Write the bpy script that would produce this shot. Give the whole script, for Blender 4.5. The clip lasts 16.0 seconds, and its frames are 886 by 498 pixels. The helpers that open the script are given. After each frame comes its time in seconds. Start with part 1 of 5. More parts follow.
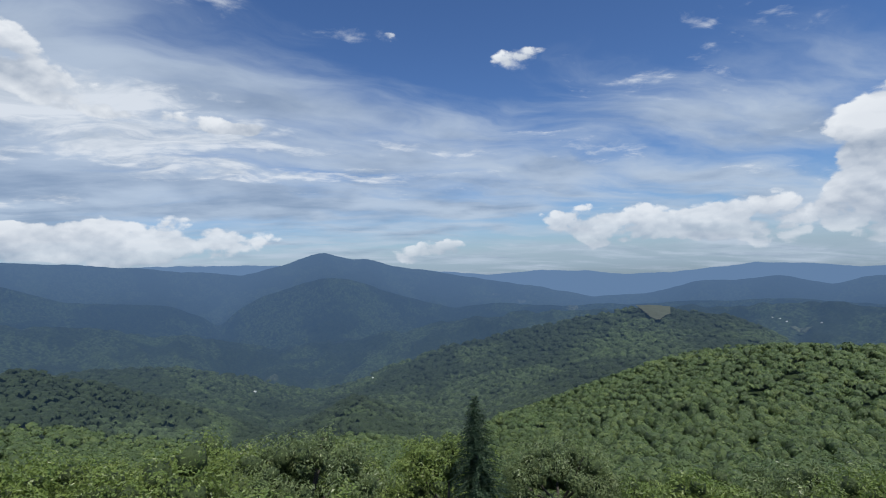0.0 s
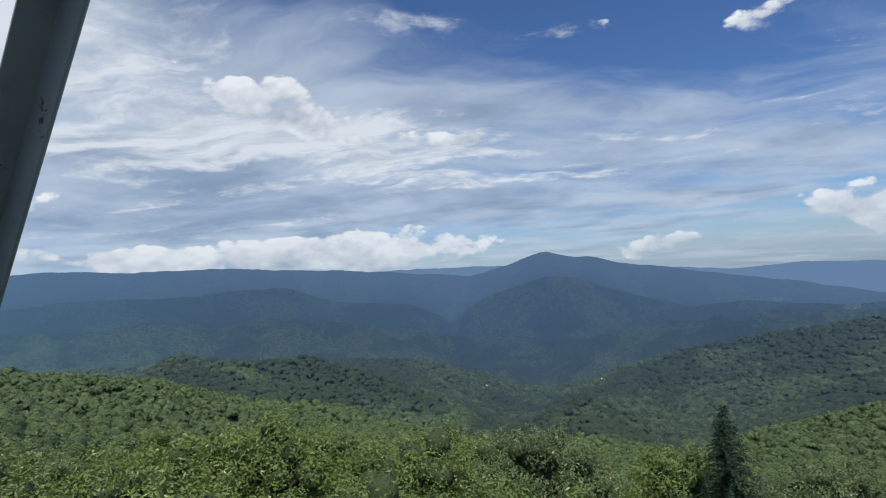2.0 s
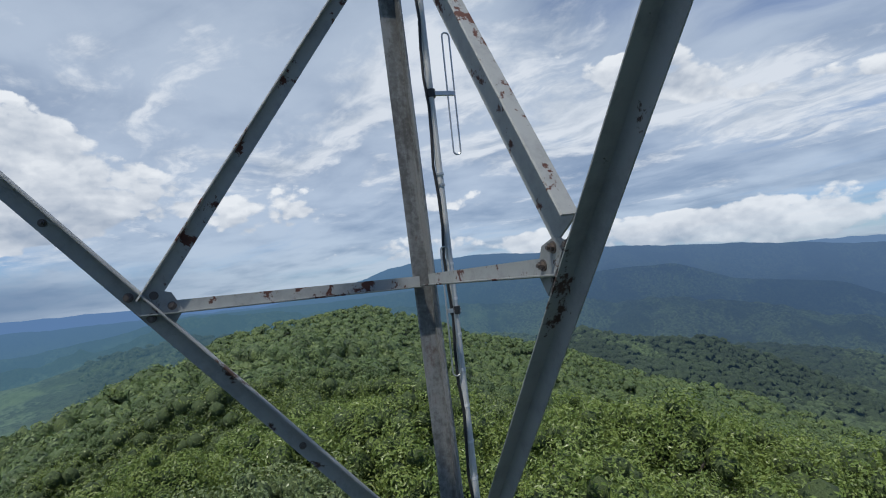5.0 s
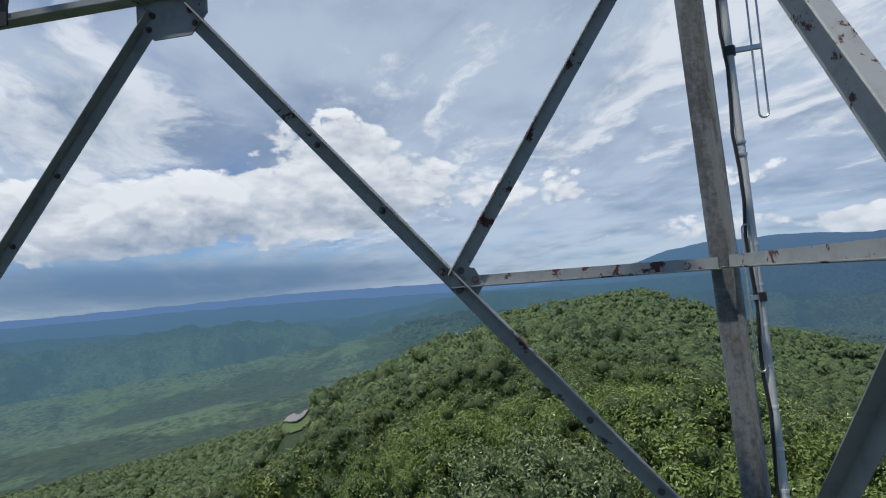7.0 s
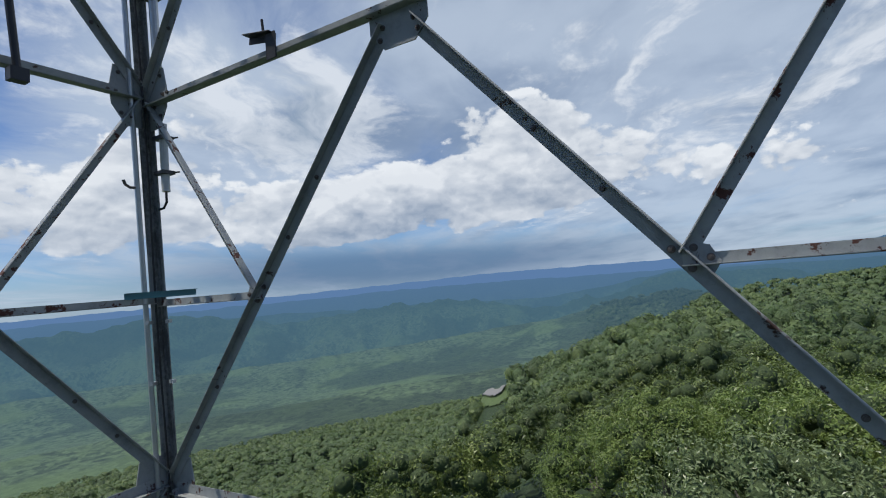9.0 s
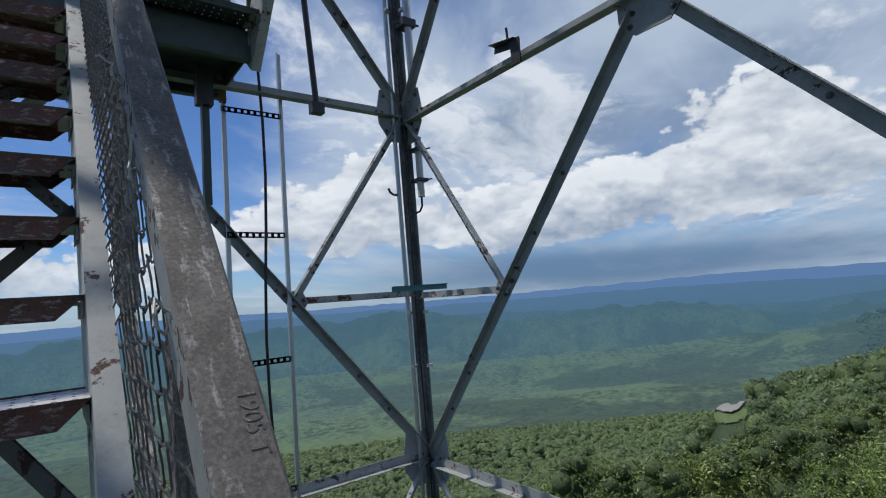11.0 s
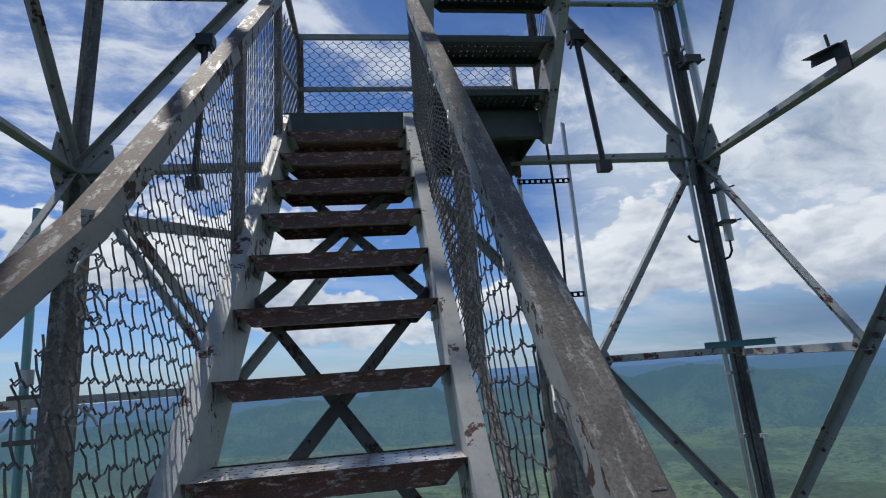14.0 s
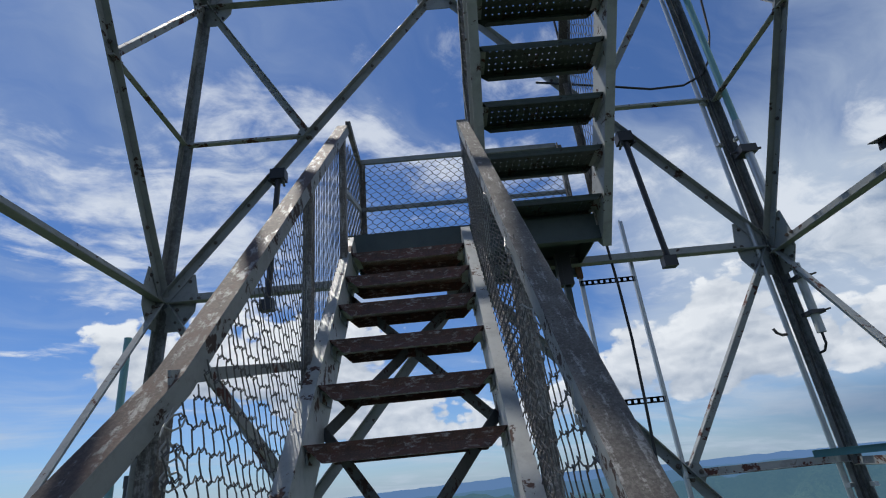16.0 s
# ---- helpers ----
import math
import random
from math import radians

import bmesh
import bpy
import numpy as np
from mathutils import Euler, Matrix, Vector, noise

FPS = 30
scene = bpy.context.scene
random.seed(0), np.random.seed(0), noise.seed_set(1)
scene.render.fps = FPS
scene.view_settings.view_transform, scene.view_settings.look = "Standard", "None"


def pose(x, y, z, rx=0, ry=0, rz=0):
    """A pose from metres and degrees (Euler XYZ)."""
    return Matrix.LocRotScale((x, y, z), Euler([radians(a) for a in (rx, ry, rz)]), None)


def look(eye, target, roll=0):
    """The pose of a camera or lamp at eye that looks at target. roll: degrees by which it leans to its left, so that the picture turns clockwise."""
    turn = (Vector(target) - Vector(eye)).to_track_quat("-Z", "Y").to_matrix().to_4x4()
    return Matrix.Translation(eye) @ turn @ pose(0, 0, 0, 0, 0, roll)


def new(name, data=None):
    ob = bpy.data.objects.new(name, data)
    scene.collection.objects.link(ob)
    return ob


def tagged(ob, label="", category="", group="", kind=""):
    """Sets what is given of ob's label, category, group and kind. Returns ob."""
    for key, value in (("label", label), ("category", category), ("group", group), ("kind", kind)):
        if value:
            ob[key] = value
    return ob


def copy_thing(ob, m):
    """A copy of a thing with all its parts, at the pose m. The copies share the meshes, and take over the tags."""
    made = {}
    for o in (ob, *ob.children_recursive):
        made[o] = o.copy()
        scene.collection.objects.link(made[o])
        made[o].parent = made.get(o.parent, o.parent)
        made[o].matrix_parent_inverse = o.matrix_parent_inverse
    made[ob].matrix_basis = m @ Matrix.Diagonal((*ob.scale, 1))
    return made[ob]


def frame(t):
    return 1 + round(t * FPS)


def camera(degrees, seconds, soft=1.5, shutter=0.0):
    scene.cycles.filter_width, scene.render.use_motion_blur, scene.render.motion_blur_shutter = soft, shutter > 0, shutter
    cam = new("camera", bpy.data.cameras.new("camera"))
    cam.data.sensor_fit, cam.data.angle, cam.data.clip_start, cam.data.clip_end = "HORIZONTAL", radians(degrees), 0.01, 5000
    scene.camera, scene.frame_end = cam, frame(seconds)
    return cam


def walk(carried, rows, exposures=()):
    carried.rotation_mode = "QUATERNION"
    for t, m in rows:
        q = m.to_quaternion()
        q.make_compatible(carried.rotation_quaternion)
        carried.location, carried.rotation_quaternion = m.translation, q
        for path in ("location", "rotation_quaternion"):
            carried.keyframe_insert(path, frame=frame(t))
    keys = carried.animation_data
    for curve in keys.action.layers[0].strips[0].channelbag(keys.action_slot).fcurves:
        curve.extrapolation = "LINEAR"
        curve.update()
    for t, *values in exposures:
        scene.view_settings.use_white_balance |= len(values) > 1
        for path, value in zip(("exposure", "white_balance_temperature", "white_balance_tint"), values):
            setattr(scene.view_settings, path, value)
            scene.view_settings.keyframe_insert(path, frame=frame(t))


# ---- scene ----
cam = camera(80.6, 16.0, soft=1.1)

PATH = [
    (0, pose(-0.004, 1.903, 16.000, 90.78, 2.34, 5.05)),
    (0.5, pose(-0.015, 1.880, 16.000, 90.74, 3.20, 10.18)),
    (1, pose(-0.026, 1.855, 16.001, 91.07, 3.57, 16.06)),
    (1.5, pose(-0.038, 1.828, 16.001, 91.47, 4.11, 22.42)),
    (2, pose(-0.050, 1.797, 16.001, 92.04, 4.40, 29.07)),
    (2.5, pose(-0.062, 1.759, 16.002, 92.53, 4.67, 35.74)),
    (3, pose(-0.075, 1.713, 16.002, 92.92, 5.14, 42.31)),
    (3.5, pose(-0.102, 1.661, 16.005, 93.17, 5.34, 48.93)),
    (4, pose(-0.127, 1.597, 16.002, 93.18, 5.75, 55.61)),
    (4.2, pose(-0.137, 1.572, 16.001, 93.17, 5.97, 58.41)),
    (6.3, look((-0.120, 1.459, 15.999), (-2.116, 1.484, 16.117), -4.2)),
    (6.5, look((-0.115, 1.457, 15.996), (-2.110, 1.380, 16.117), -4.1)),
    (7, look((-0.100, 1.442, 15.998), (-2.072, 1.129, 16.128), -4.2)),
    (7.5, look((-0.085, 1.429, 15.996), (-2.010, 0.903, 16.132), -4.2)),
    (8, look((-0.084, 1.415, 15.997), (-1.947, 0.701, 16.137), -4.6)),
    (8.2, look((-0.079, 1.407, 16.018), (-1.915, 0.625, 16.141), -4.7)),
    (10.3, look((0.082, 1.236, 15.979), (-1.364, -0.135, 16.152), -4.5)),
    (10.5, look((0.091, 1.232, 15.978), (-1.278, -0.216, 16.153), -4.5)),
    (11, look((0.132, 1.222, 15.991), (-1.074, -0.364, 16.164), -4.2)),
    (11.5, look((0.174, 1.200, 15.988), (-0.856, -0.505, 16.165), -4.0)),
    (12, look((0.216, 1.192, 15.990), (-0.628, -0.611, 16.178), -3.9)),
    (12.5, look((0.241, 1.179, 15.995), (-0.418, -0.696, 16.211), -4.0)),
    (13, look((0.252, 1.192, 16.002), (-0.236, -0.729, 16.271), -4.0)),
    (13.5, look((0.254, 1.210, 16.022), (-0.098, -0.729, 16.365), -4.1)),
    (14, look((0.251, 1.222, 16.044), (-0.002, -0.712, 16.485), -4.3)),
    (14.5, look((0.244, 1.233, 16.066), (0.066, -0.684, 16.608), -4.8)),
    (15, look((0.236, 1.241, 16.087), (0.120, -0.651, 16.724), -5.4)),
    (15.5, look((0.240, 1.251, 16.112), (0.169, -0.612, 16.835), -5.8)),
    (16, look((0.246, 1.263, 16.127), (0.203, -0.568, 16.930), -5.9)),
]
walk(cam, PATH)

# ---------------------------------------------------------------- light and sky
SUN_AZ, SUN_EL = 222.0, 66.0          # degrees to the left of +y, and above the horizon


def heading(az):
    return Vector((-math.sin(radians(az)), math.cos(radians(az)), 0.0))


sun_dir = heading(SUN_AZ) * math.cos(radians(SUN_EL)) + Vector((0, 0, math.sin(radians(SUN_EL))))
sun_data = bpy.data.lights.new("sun", "SUN")
sun_data.energy, sun_data.angle, sun_data.color = 3.3, radians(0.6), (1.0, 0.95, 0.87)
sun = new("sun", sun_data)
sun.matrix_world = look((0, 0, 60), Vector((0, 0, 60)) - sun_dir)


class Nodes:
    """Short helpers to write node trees."""

    def __init__(self, tree):
        self.tree = tree
        tree.nodes.clear()

    def add(self, kind, **values):
        n = self.tree.nodes.new(kind)
        for key, v in values.items():
            if key == "op":
                n.operation = v
        return n

    def put(self, socket, v):
        if hasattr(v, "is_linked"):
            self.tree.links.new(v, socket)
        else:
            socket.default_value = v

    def math(self, op, a, b=0.0, c=0.0, clamp=False):
        n = self.tree.nodes.new("ShaderNodeMath")
        n.operation, n.use_clamp = op, clamp
        for s, v in zip(n.inputs, (a, b, c)):
            self.put(s, v)
        return n.outputs[0]

    def step(self, v, lo, hi, a=0.0, b=1.0):
        n = self.tree.nodes.new("ShaderNodeMapRange")
        n.interpolation_type = "SMOOTHSTEP"
        for s, w in zip(n.inputs, (v, lo, hi, a, b)):
            self.put(s, w)
        return n.outputs[0]

    def mix(self, fac, a, b):
        n = self.tree.nodes.new("ShaderNodeMix")
        n.data_type = "RGBA"
        self.put(n.inputs[0], fac)
        self.put(n.inputs[6], a)
        self.put(n.inputs[7], b)
        return n.outputs[2]

    def noise(self, vec, scale, detail=4.0, rough=0.55, distort=0.0):
        n = self.tree.nodes.new("ShaderNodeTexNoise")
        self.put(n.inputs["Vector"], vec)
        self.put(n.inputs["Scale"], scale)
        self.put(n.inputs["Detail"], detail)
        self.put(n.inputs["Roughness"], rough)
        self.put(n.inputs["Distortion"], distort)
        return n.outputs["Fac"]

    def xyz(self, x, y, z):
        n = self.tree.nodes.new("ShaderNodeCombineXYZ")
        for s, v in zip(n.inputs, (x, y, z)):
            self.put(s, v)
        return n.outputs[0]

    def split(self, v):
        n = self.tree.nodes.new("ShaderNodeSeparateXYZ")
        self.put(n.inputs[0], v)
        return n.outputs


def build_sky():
    world = bpy.data.worlds.new("sky")
    scene.world = world
    world.use_nodes = True
    k = Nodes(world.node_tree)
    m = k.math
    way = k.add("ShaderNodeTexCoord").outputs["Generated"]
    x, y, z = k.split(way)
    up = m("MAXIMUM", z, -0.05)
    el = m("MULTIPLY", m("ARCSINE", z), 57.2958)
    az = m("ADD", m("MULTIPLY", m("ARCTAN2", m("MULTIPLY", y, -1.0), m("MULTIPLY", x, -1.0)), 57.2958), 90.0)
    sky = k.add("ShaderNodeTexSky")
    sky.sky_type, sky.sun_disc = "NISHITA", False
    sky.sun_elevation, sky.sun_rotation = radians(SUN_EL), radians(-SUN_AZ)
    sky.altitude, sky.air_density, sky.dust_density, sky.ozone_density = 1400, 1.0, 0.6, 2.0
    blue = k.tree.nodes.new("ShaderNodeVectorMath")
    blue.operation = "MULTIPLY"
    k.put(blue.inputs[0], sky.outputs[0])
    blue.inputs[1].default_value = [SKY_STRENGTH * c for c in (0.68, 0.93, 1.28)]
    blue = blue.outputs[0]

    def total(rows, slope=False):
        """Sum of soft masses; with slope, also how far above its middle the point lies in each."""
        s, g = 0.0, 0.0
        for az0, el0, wide, tall, amount in rows:
            a = m("MULTIPLY", m("SUBTRACT", az, az0), 1.0 / wide)
            b = m("MULTIPLY", m("SUBTRACT", el, el0), 1.0 / tall)
            d = m("MULTIPLY_ADD", a, a, m("MULTIPLY", b, b))
            d = m("MULTIPLY", d, d) if slope else d
            v = m("MULTIPLY", m("EXPONENT", m("MULTIPLY", d, -1.0)), amount)
            s = m("ADD", s, v)
            if slope:
                g = m("MULTIPLY_ADD", v, b, g)
        return (s, g) if slope else s

    def puffs(at, scale):
        n = k.add("ShaderNodeTexVoronoi")
        n.feature = "SMOOTH_F1"
        k.put(n.inputs["Vector"], at)
        k.put(n.inputs["Scale"], scale)
        k.put(n.inputs["Smoothness"], 0.25)
        return m("SUBTRACT", 1.0, n.outputs["Distance"])

    # high layers, flat and far overhead
    flat = m("ADD", up, 0.13)
    layer = k.xyz(m("DIVIDE", x, flat), m("DIVIDE", y, flat), 0.0)
    lx, ly, _ = k.split(layer)
    u = m("ADD", m("MULTIPLY", lx, 0.80), m("MULTIPLY", ly, 0.45))
    w = m("SUBTRACT", m("MULTIPLY", ly, 0.80), m("MULTIPLY", lx, 0.45))
    drift = k.noise(k.xyz(u, w, 1.3), 1.1, 4.0, 0.5)
    streak = k.xyz(m("MULTIPLY", u, 0.42), m("MULTIPLY_ADD", drift, 0.9, w), 3.7)
    veil_map = total(VEIL)
    veil_noise = k.noise(streak, 1.5, 10.0, 0.56, 0.15)
    veil = k.step(m("ADD", veil_noise, veil_map), 0.44, 0.78)
    tuft_map = total(TUFT)
    tuft_noise = m("ADD", m("MULTIPLY", k.noise(streak, 2.6, 12.0, 0.60, 0.25), 0.72), m("MULTIPLY", k.noise(layer, 7.0, 9.0, 0.62, 0.3), 0.28))
    tufts = m("MULTIPLY", k.step(m("ADD", tuft_noise, tuft_map), 0.595, 0.73), k.step(el, 2.0, 7.0))
    # heaped clouds, by direction, wider than tall
    bend = k.noise(way, 11.0, 5.0, 0.6)

    def heaps(lift):
        at = k.xyz(m("MULTIPLY_ADD", bend, 0.06, m("ADD", x, lift * 0.4 * sun_dir.x)), m("MULTIPLY_ADD", bend, -0.06, m("ADD", y, lift * 0.4 * sun_dir.y)), m("MULTIPLY_ADD", z, 1.7, lift))
        return m("ADD", m("MULTIPLY", k.noise(at, 5.2, 10.0, 0.58, 0.1), 1.10), m("ADD", m("MULTIPLY", puffs(at, 17.0), 0.22), m("MULTIPLY", puffs(at, 44.0), 0.13)))

    n1 = heaps(0.0)
    relief = m("ADD", m("MULTIPLY", m("SUBTRACT", n1, heaps(0.022)), 1.35), m("MULTIPLY", m("SUBTRACT", heaps(0.012), heaps(0.070)), 1.25))
    heap_map, over = total(HEAP, True)
    body = m("ADD", n1, m("SUBTRACT", heap_map, 1.055))
    heap = k.step(body, 0.145, 0.23)
    light = m("ADD", m("MULTIPLY_ADD", over, 0.60, 0.66), relief, clamp=True)
    light = m("SUBTRACT", light, m("MULTIPLY", k.step(body, 0.22, 0.50), 0.12))
    heap_col = k.mix(light, (0.255, 0.330, 0.450, 1), (0.81, 0.85, 0.90, 1))
    # grey bands and undersides in the layers
    dull = k.step(m("ADD", m("ADD", m("MULTIPLY", k.noise(streak, 2.2, 8.0, 0.56, 0.2), 0.45), m("MULTIPLY", k.noise(layer, 1.7, 7.0, 0.52, 0.1), 0.55)), total(GREY)), 0.42, 0.74)
    veil_col = k.mix(dull, (0.50, 0.59, 0.71, 1), (0.245, 0.325, 0.455, 1))
    # haze at the horizon
    low = m("EXPONENT", m("MULTIPLY", m("MAXIMUM", el, 0.0), -0.30))
    wet = k.step(total(RAIN), 0.0, 1.0)
    haze_tint = k.mix(wet, (0.32, 0.42, 0.56, 1), (0.105, 0.19, 0.34, 1))
    col = k.mix(m("MULTIPLY", low, 0.55), blue, haze_tint)
    col = k.mix(m("MULTIPLY", veil, 0.84), col, veil_col)
    under = k.xyz(m("MULTIPLY_ADD", u, 0.42, 0.05 * sun_dir.x), m("ADD", m("MULTIPLY_ADD", drift, 0.9, w), 0.075), 3.7)
    swell = m("MULTIPLY", m("SUBTRACT", k.noise(under, 2.6, 9.0, 0.60, 0.25), k.noise(streak, 2.6, 9.0, 0.60, 0.25)), 3.2)
    shade = m("ADD", m("MULTIPLY_ADD", dull, 0.45, 0.10), swell, clamp=True)
    tuft_col = k.mix(shade, (0.74, 0.79, 0.86, 1), (0.31, 0.395, 0.51, 1))
    col = k.mix(m("MULTIPLY", tufts, 0.80), col, tuft_col)
    col = k.mix(m("MULTIPLY", wet, 0.80), col, haze_tint)
    col = k.mix(m("MULTIPLY", heap, m("SUBTRACT", 1.0, m("MULTIPLY", low, 0.40))), col, heap_col)
    ground = k.step(z, -0.10, -0.02)
    col = k.mix(ground, (0.05, 0.09, 0.07, 1), col)
    bg = k.add("ShaderNodeBackground")
    k.put(bg.inputs[0], col)
    out = k.add("ShaderNodeOutputWorld")
    k.tree.links.new(bg.outputs[0], out.inputs[0])


SKY_STRENGTH = 0.082
# cloud masses: azimuth, height, width, depth in degrees, amount
VEIL = [(15, 9, 50, 7, 0.22), (45, 14, 24, 10, 0.18), (85, 20, 32, 24, 0.46), (120, 26, 22, 14, 0.18), (14, 25, 26, 7, -0.20), (-32, 10, 20, 10, 0.12),
        (170, 20, 10, 10, -0.16), (200, 26, 26, 18, 0.03), (165, 46, 40, 14, -0.15), (142, 18, 13, 9, 0.34), (150, 10, 20, 6, 0.12)]
TUFT = [(38, 14, 16, 5, 0.20), (62, 21, 15, 9, 0.22), (95, 18, 30, 14, 0.10), (8, 10, 30, 4, 0.10), (5, 23, 20, 6, -0.08), (-22, 20, 14, 8, 0.06), (28, 27, 8, 4, 0.10), (13.5, 23, 6, 1.5, 0.20), (-5, 20.4, 6.5, 1.6, 0.20), (36, 17, 12, 4, 0.03),
        (138, 18, 15, 8, 0.20), (165, 16, 10, 8, -0.04), (185, 36, 26, 15, 0.12), (205, 22, 18, 14, 0.13), (165, 42, 10, 5, 0.06)]
HEAP = [(34, 2.4, 13, 3.6, 0.64), (52, 2.6, 10, 2.6, 0.54), (-13, 2.4, 9, 3.2, 0.64), (-26, 2.2, 6, 3.2, 0.58), (-36, 6.5, 6, 8.0, 0.74), (6, 0.4, 6, 1.8, 0.58),
        (14, 23, 6.5, 1.6, 0.44), (-4.7, 20.4, 5.5, 1.4, 0.44), (17, 28.5, 4, 1.8, 0.44), (46, 18.5, 6, 3.0, 0.47), (39, 15.6, 7, 2.2, 0.46), (30, 13.9, 7, 1.3, 0.45), (23, 13.5, 5, 0.9, 0.42), (57, 20, 7, 5, 0.45), (70, 9, 9, 2.4, 0.44), (104, 11, 10, 5.2, 0.62), (120, 9, 15, 5.5, 0.66), (136, 7.5, 12, 4.5, 0.62), (88, 9, 8, 4.0, 0.46), (112, 17, 9, 3.0, 0.42), 
        (155, 9, 12, 5.5, 0.64), (146, 15, 8, 4, 0.46), (178, 5, 16, 4, 0.66), (198, 13, 20, 8, 0.66), (72, 3.4, 14, 2.4, 0.50)]
GREY = [(90, 24, 22, 12, -0.06), (122, 17, 18, 4, 0.22), (58, 9, 20, 5, 0.12), (20, 7, 26, 4, 0.06), (-10, 26, 30, 8, -0.10), (185, 30, 34, 25, -0.22), (140, 28, 12, 9, -0.12)]
RAIN = [(118, 1.5, 26, 2.6, 0.95), (140, 3, 16, 3, 0.45)]
build_sky()


# ---------------------------------------------------------------- materials
def material(name):
    mat = bpy.data.materials.new(name)
    mat.use_nodes = True
    k = Nodes(mat.node_tree)
    bsdf = k.add("ShaderNodeBsdfPrincipled")
    out = k.add("ShaderNodeOutputMaterial")
    k.tree.links.new(bsdf.outputs[0], out.inputs[0])
    return mat, k, bsdf, out


def bump(k, bsdf, height, strength, distance):
    n = k.add("ShaderNodeBump")
    n.inputs["Strength"].default_value, n.inputs["Distance"].default_value = strength, distance
    k.put(n.inputs["Height"], height)
    k.put(bsdf.inputs["Normal"], n.outputs[0])


def painted_steel(name, paint, rust, bare, grime=0.3, rough=0.5, scale=1.0):
    """Old paint on steel: flaked patches of rust over primer, streaks of grime."""
    mat, k, bsdf, _ = material(name)
    at = k.add("ShaderNodeTexCoord").outputs["Object"]
    big = k.noise(at, 5.5 * scale, 8.0, 0.68, 0.4)
    fine = k.noise(at, 60.0 * scale, 6.0, 0.7)
    mid = k.noise(at, 22.0 * scale, 6.0, 0.62)
    mask = k.math("ADD", k.math("MULTIPLY", big, 0.7), k.math("ADD", k.math("MULTIPLY", mid, 0.22), k.math("MULTIPLY", fine, 0.12)))
    flaked = k.step(mask, 0.62 - bare, 0.645 - bare)
    dirt = k.step(k.noise(at, 9.0 * scale, 7.0, 0.7), 0.42, 0.75)
    c = k.mix(k.math("MULTIPLY", dirt, grime), (*paint, 1), (*[p * 0.35 for p in paint], 1))
    c = k.mix(k.math("MULTIPLY", fine, 0.35), c, (*[p * 0.72 for p in paint], 1))
    r = k.mix(mid, (*rust, 1), (*[v * 0.45 for v in rust], 1))
    c = k.mix(flaked, c, r)
    k.put(bsdf.inputs["Base Color"], c)
    k.put(bsdf.inputs["Roughness"], k.math("ADD", rough, k.math("MULTIPLY", flaked, 0.3)))
    bump(k, bsdf, k.math("ADD", k.math("MULTIPLY", flaked, -0.6), k.math("MULTIPLY", fine, 0.4)), 0.5, 0.002)
    return mat


def plain(name, color, rough=0.5, metal=0.0, grain=0.15, scale=30.0):
    mat, k, bsdf, _ = material(name)
    at = k.add("ShaderNodeTexCoord").outputs["Object"]
    n = k.noise(at, scale, 6.0, 0.65)
    k.put(bsdf.inputs["Base Color"], k.mix(k.math("MULTIPLY", n, grain * 2), (*color, 1), (*[c * 0.45 for c in color], 1)))
    bsdf.inputs["Roughness"].default_value, bsdf.inputs["Metallic"].default_value = rough, metal
    bump(k, bsdf, n, 0.15, 0.001)
    return mat


STEEL = painted_steel("weathered grey steel paint", (0.290, 0.308, 0.306), (0.10, 0.055, 0.042), 0.012, 0.6)
STEEL_RUST = painted_steel("flaking grey paint", (0.33, 0.35, 0.345), (0.13, 0.05, 0.035), 0.055, 0.5, 0.5, 1.5)


